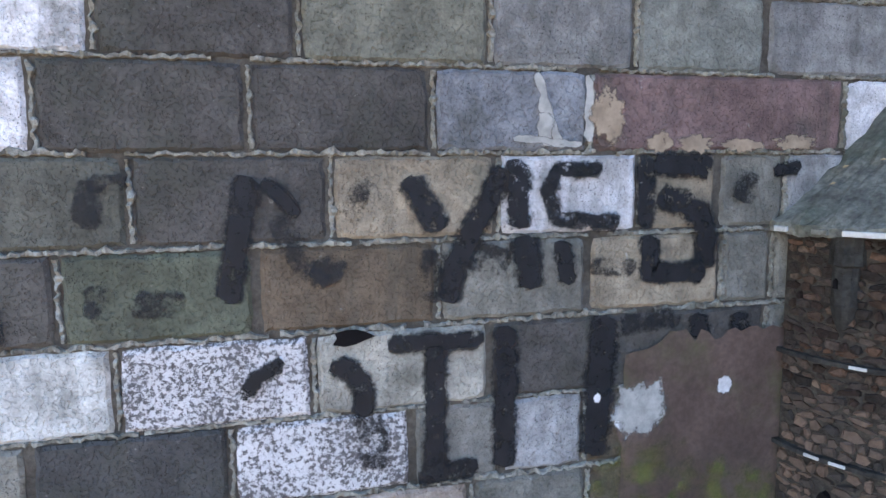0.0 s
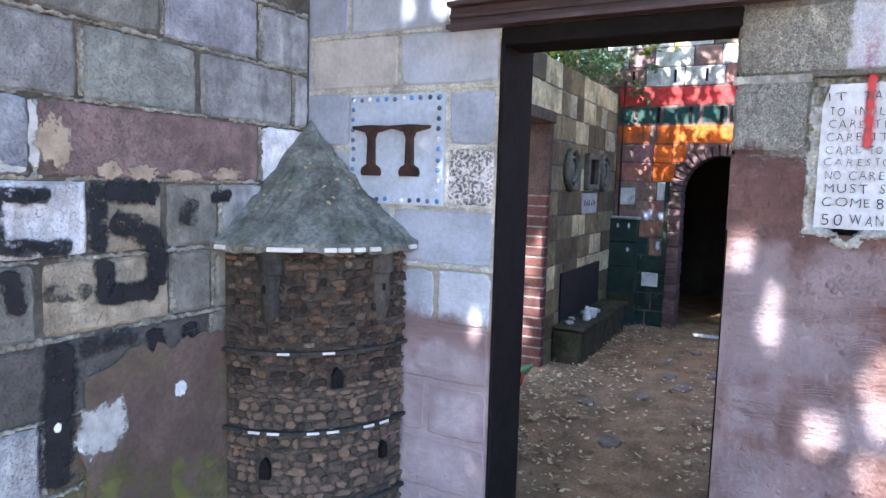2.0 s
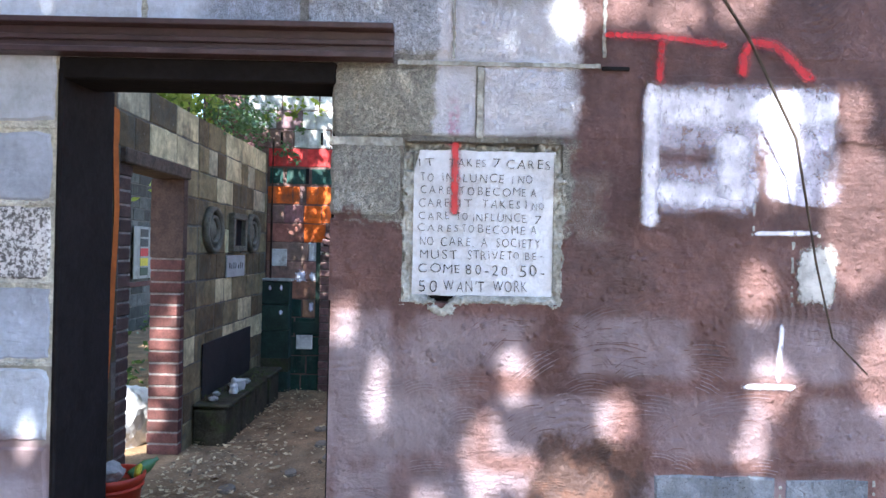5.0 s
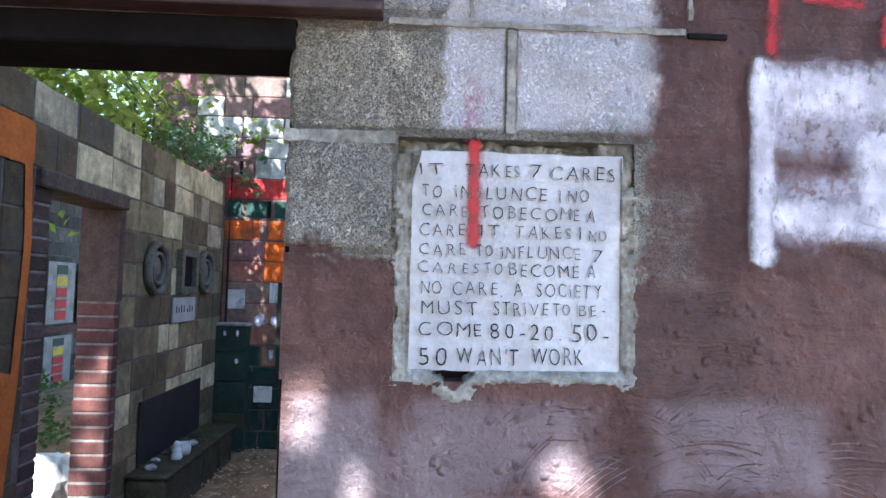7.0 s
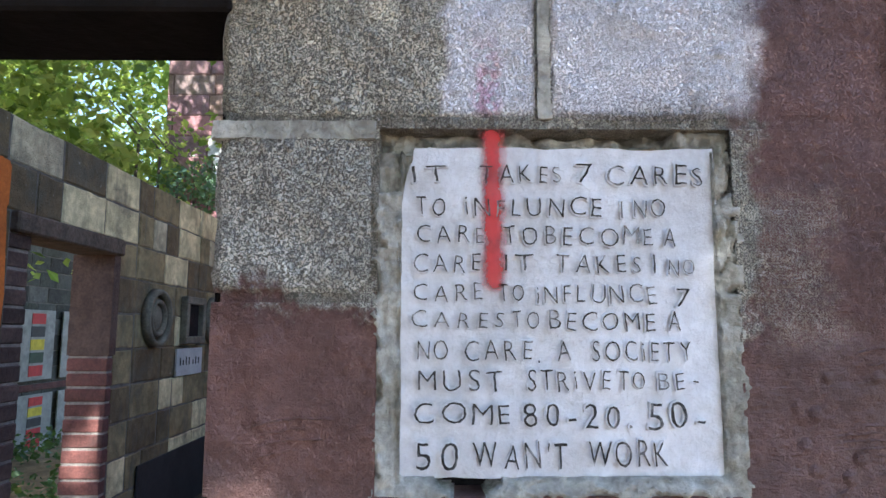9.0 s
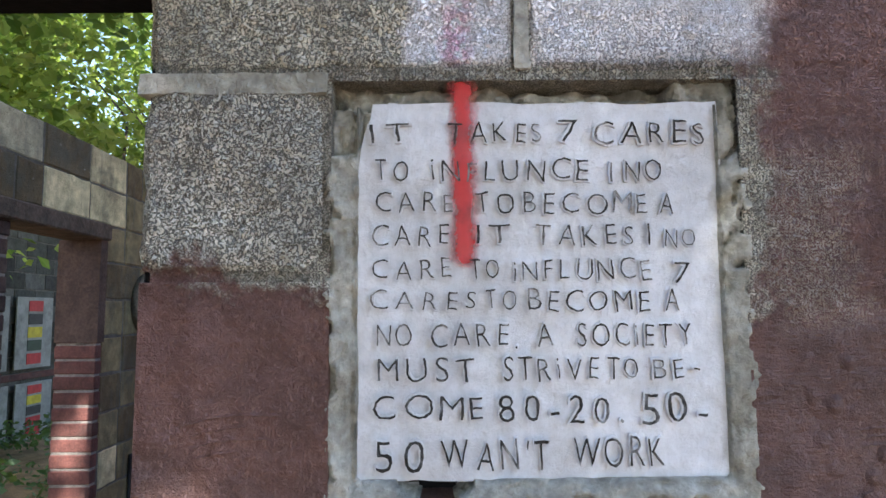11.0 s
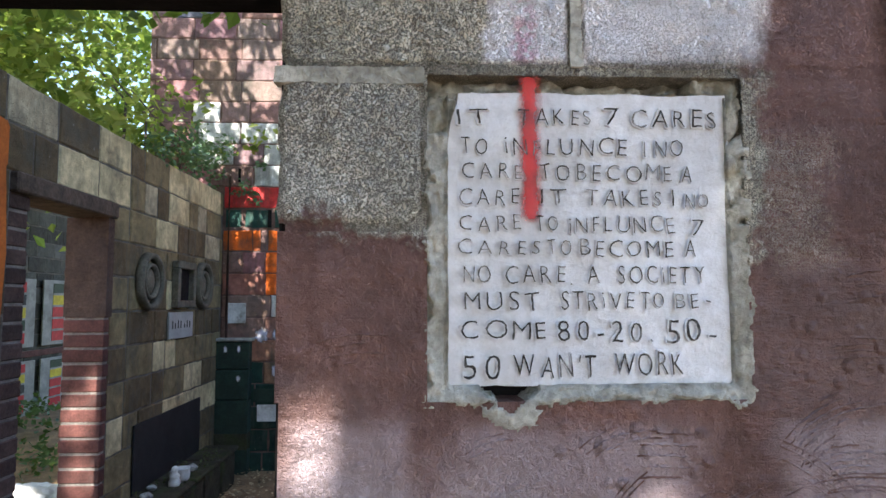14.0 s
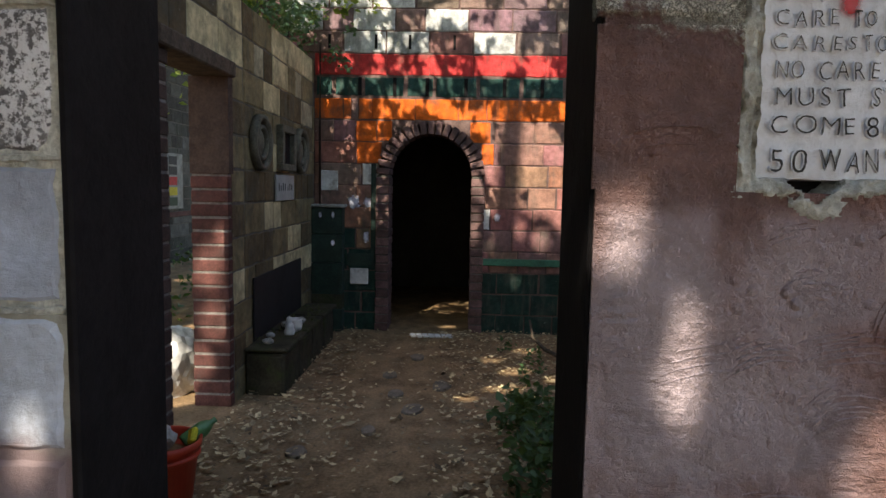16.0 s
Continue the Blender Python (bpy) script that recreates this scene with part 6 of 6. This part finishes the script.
for u0, u1, z0, z1 in ((-1.42, -1.26, 0.41, 0.55), (-1.69, -1.53, 1.23, 1.40)):
    part("white_block", boxed(u0, u1, -0.014, -0.003, z0, z1, bevel=0.004), WHITE_BLOCK, wall_d)
for u, v, a, b in ((-1.39, 1.13, 0.07, 0.08), (-1.27, 1.13, 0.045, 0.06), (-1.28, 0.83, 0.035, 0.07), (-0.14, 1.02, 0.04, 0.05)):
    patch(wall_d, u, v, a, b, WHITE_PAINT, "white_paint_patch", 0.006, ragged=0.18, power=3.0)
for u in (-1.36, -1.06, -0.78, -0.45, -0.12, 0.2):
    part("slot", boxed(u, u + 0.03, -0.006, 0.01, 2.05, 2.2), BLACK_WOOD_SHADE, wall_d)
for u in (-1.62, -1.22, -0.93, -0.55):
    part("slot", boxed(u, u + 0.022, -0.006, 0.01, 2.44, 2.56), BLACK_WOOD_SHADE, wall_d)

# ---- on the yard's ground ----
for i in range(7):
    for j in range(2):
        ob = tagged(part("threshold_tile", boxed(-0.022, 0.022, -0.022, 0.022, -0.004, 0.012, bevel=0.003), CERAMIC), "small white tile in a row before the arch", "tile", "tiles before the arch")
        ob.matrix_basis = pose(6.58 + 0.055 * j, 0.52 + 0.052 * i + 0.015 * j, 0.008, 0, 0, random.uniform(-8, 8))
for x, y, a, b in ((5.42, 0.9, 0.07, 0.05), (5.02, 0.82, 0.08, 0.05), (4.75, 0.7, 0.09, 0.06), (4.4, 0.9, 0.06, 0.04), (5.9, 0.75, 0.08, 0.05), (4.1, 1.2, 0.07, 0.05), (5.2, 0.55, 0.1, 0.06), (3.5, 0.9, 0.08, 0.06)):
    bm = lathe([(0.95, -0.02), (1.0, 0.004), (0.93, 0.012)], 9)
    for v in bm.verts:
        k = 1 + 0.25 * noise.noise(v.co * 1.3 + Vector((x * 7, y * 5, 0)))
        v.co.x, v.co.y = v.co.x * a * k, v.co.y * b * k
    tagged(part("flat_stone", bm, surface("flat_path_stone", (0.17, 0.14, 0.11), 0.25, 10.0, 60.0, 0.8, 0.9) if (x, y) == (5.42, 0.9) else bpy.data.materials["flat_path_stone"]), "flat worn stone set in the dirt path", "stone", "path stones").location = (x, y, 0.006)

prng = random.Random(31)
ivy = [(prng.uniform(3.6, 4.7), prng.uniform(-0.35, 0.16), prng.uniform(0.02, 0.2), prng.uniform(0.08, 0.16)) for _ in range(22)]
ivy_top = foliage("ivy_plant", ivy, 5200, 0.055, IVY, 33, "low dark green ivy plant growing on the yard's ground", "plant", (4.1, -0.1, 0))
for k in range(5):
    x = -0.4 + 0.2 * k
    limb("stem", [(x, -0.15, 0.0), (x + 0.05, -0.05, 0.08), (x + 0.1, 0.08, 0.06), (x + 0.12, 0.2, 0.02)], 0.006, 0.003, ivy_top, BARK, 5)
low = [(prng.uniform(5.2, 6.6), prng.uniform(-0.6, 0.1), 0.04, prng.uniform(0.06, 0.12)) for _ in range(10)]
foliage("ground_weeds", low, 3000, 0.04, IVY, 34, "sparse green weeds at the foot of the arch wall", "plant", (5.9, -0.3, 0))
branch = limb("fallen_branch", [(5.9, -0.35, 0.02), (5.95, -0.2, 0.08), (6.05, -0.12, 0.14), (6.15, -0.1, 0.26)], 0.018, 0.008, None)
tagged(branch, "bare grey fallen branch lying on the leaf litter", "branch")

# bucket with rubbish
bucket = root("plastic_bucket", (3.56, 1.59, 0.005), "orange red plastic bucket holding bottles and plants", "bucket")
part("shell", lathe([(0.105, 0), (0.135, 0.235), (0.146, 0.238), (0.148, 0.268), (0.14, 0.27), (0.132, 0.262), (0.13, 0.22), (0.1, 0.01)], 32), PLASTIC, bucket, smooth=True)
part("rim_band", lathe([(0.136, 0.2), (0.141, 0.205), (0.142, 0.215), (0.135, 0.22)], 32), PLASTIC, bucket, smooth=True)
part("soil", lathe([(0.1, 0.18), (0.126, 0.21), (0.06, 0.225), (0.01, 0.228)], 20), GROUND, bucket)
bottle = lathe([(0.03, 0), (0.033, 0.01), (0.033, 0.09), (0.02, 0.12), (0.012, 0.13), (0.012, 0.15)], 14)
GLASS = surface("green_bottle_plastic", (0.10, 0.22, 0.09), 0.1, 8.0, 60.0, 0.05, 0.15, 0.5)
ob = tagged(part("bottle", bottle, GLASS, None, smooth=True), "small green plastic bottle lying in the bucket", "bottle")
ob.matrix_basis = pose(3.61, 1.53, 0.24, 60, 20, 30)
ob = tagged(part("yellow_wrapper", boxed(-0.04, 0.04, -0.012, 0.012, -0.03, 0.03, bevel=0.008), TINT), "crumpled yellow wrapper in the bucket", "wrapper")
ob.matrix_basis, ob.color = pose(3.60, 1.49, 0.275, 20, 25, 40), (0.65, 0.60, 0.05, 1)
bag = bmesh.new()
bmesh.ops.create_icosphere(bag, subdivisions=3, radius=0.07)
for v in bag.verts:
    v.co *= 1 + 0.35 * noise.noise(v.co * 22)
    v.co.z *= 0.7
ob = tagged(part("plastic_bag", bag, PAPER), "crumpled pale plastic bag on the bucket's top", "bag")
ob.location = (3.53, 1.60, 0.29)
bag = bmesh.new()
bmesh.ops.create_icosphere(bag, subdivisions=3, radius=0.07)
for v in bag.verts:
    v.co *= 1 + 0.4 * noise.noise(v.co * 18)
    v.co.z = max(v.co.z * 0.6, -0.03)
ob = tagged(part("plastic_bag", bag, TINT), "crumpled pale green plastic bag lying by the bucket", "bag")
ob.location, ob.color = (3.30, 1.43, 0.035), (0.25, 0.5, 0.38, 1)

# ---- beyond the yard doorway ----
sack = bmesh.new()
bmesh.ops.create_icosphere(sack, subdivisions=4, radius=0.24)
for v in sack.verts:
    v.co *= 1 + 0.2 * noise.noise(v.co * 6 + Vector((3, 1, 2))) + 0.07 * noise.noise(v.co * 24)
    v.co.z = max(v.co.z * 1.15, -0.16)
ob = tagged(part("white_sack", sack, CERAMIC), "lumpy white sack standing outside the yard doorway", "sack")
ob.location = (4.98, 2.24, 0.16)
for x, y, s in ((4.6, 2.15, 0.05), (4.5, 2.05, 0.04), (5.3, 2.1, 0.06), (4.75, 2.6, 0.05), (4.42, 2.2, 0.035), (5.5, 2.5, 0.07)):
    bm = bmesh.new()
    bmesh.ops.create_icosphere(bm, subdivisions=2, radius=s)
    for v in bm.verts:
        v.co *= 1 + 0.3 * noise.noise(v.co * 30)
    tagged(part("loose_stone", bm, CEMENT), "loose pale stone on the ground outside the doorway", "stone", "stones outside").location = (x, y, s * 0.6)
garden = root("wall_garden", (0, 5.0, 0), "white and grey garden wall, colours darkened for shade, with coloured panels", "wall", kind="structure")
part("garden_core", boxed(5.5, 14.0, 0.006, 0.2, -0.1, 3.4), DARK_MORTAR, garden)
grng = random.Random(41)
# the garden's shade is in these block colours, far below white and grey
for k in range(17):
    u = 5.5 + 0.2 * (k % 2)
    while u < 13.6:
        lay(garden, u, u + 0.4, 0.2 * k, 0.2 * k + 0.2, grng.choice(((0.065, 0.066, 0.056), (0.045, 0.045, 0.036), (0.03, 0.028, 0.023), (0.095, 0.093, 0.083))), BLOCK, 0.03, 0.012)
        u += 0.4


# panel white darkened for the shade under the trees, with stains on top
PANEL = surface("shaded_weathered_panel", (0.21, 0.212, 0.195), 0.2, 9.0, 60.0, 0.2, 0.7, 0.3, stain=(0.09, 0.09, 0.075), amount=0.6)


def mural(x, z, seed):
    """A white panel with painted squares and dark shapes, all darkened for shade."""
    r = random.Random(seed)
    high = 0.86 if z > 0.5 else 0.68
    top = root("painted_panel", (x, 4.97, z), "white panel, darkened for shade, with red, yellow and black shapes", "panel", "garden panels")
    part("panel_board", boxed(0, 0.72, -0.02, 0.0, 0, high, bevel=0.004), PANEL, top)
    cols = ((0.34, 0.02, 0.02), (0.02, 0.04, 0.02), (0.42, 0.34, 0.02), (0.02, 0.02, 0.02), (0.34, 0.02, 0.02))
    for i, c in enumerate(cols):
        ob = part("painted_square", boxed(0.22, 0.50, -0.026, -0.021, high * (0.06 + 0.185 * i), high * (0.21 + 0.185 * i)), TINT, top)
        c = c if seed % 2 else r.choice(cols)
        ob.color = (*c, 1)


for x, z, seed in ((8.25, 0.85, 1), (9.1, 0.85, 3), (10.0, 0.85, 2), (10.85, 0.85, 4), (8.3, 0.0, 4), (9.15, 0.0, 6), (10.0, 0.0, 2)):
    mural(x, z, seed)
part("brick_band", boxed(7.5, 13.0, -0.02, 0.0, 0.72, 0.80, bevel=0.004), BRICK, garden)
blobs = [(prng.uniform(6.5, 13.0), prng.uniform(4.3, 4.8), prng.uniform(0.0, 0.3), prng.uniform(0.15, 0.35)) for _ in range(16)]
blobs += [(prng.uniform(5.6, 8.8), prng.uniform(3.0, 4.4), prng.uniform(0.0, 0.4), prng.uniform(0.15, 0.3)) for _ in range(16)]
over = [(prng.uniform(5.6, 9.8), prng.uniform(2.4, 5.6), prng.uniform(3.6, 5.2), prng.uniform(0.4, 0.7)) for _ in range(18)]
shade = foliage("garden_tree", over, 300, 0.13, LEAF, 37, "dense green tree shading the garden behind the wall", "tree", (6.4, 4.4, 0))
limb("trunk", [(0, 0, -0.2), (0.1, 0.05, 1.5), (0.0, 0.2, 3), (0.2, 0.0, 4.6)], 0.12, 0.05, shade)
foliage("garden_bush", blobs, 700, 0.08, IVY, 35, "low green bushes before the garden wall", "bush", (9.5, 4.5, 0))
blobs = [(prng.uniform(7.0, 15.0), prng.uniform(5.4, 9.0), prng.uniform(2.4, 6.5), prng.uniform(0.5, 1.1)) for _ in range(40)]
foliage("garden_tree", blobs, 340, 0.12, SUN_LEAF, 36, "green tree behind the garden wall, its colour brightened for sun", "tree", (11.0, 7.0, 0))

# twig that hangs before the gate wall
twig = limb("hanging_twig", [(1.83, -0.60, 2.12), (1.85, -0.74, 1.93), (1.86, -0.86, 1.70), (1.87, -0.92, 1.40), (1.90, -0.98, 1.22), (1.92, -1.08, 1.13)], 0.004, 0.002, None, BARK, 6)
tagged(twig, "thin bare twig hanging in front of the gate wall", "twig")
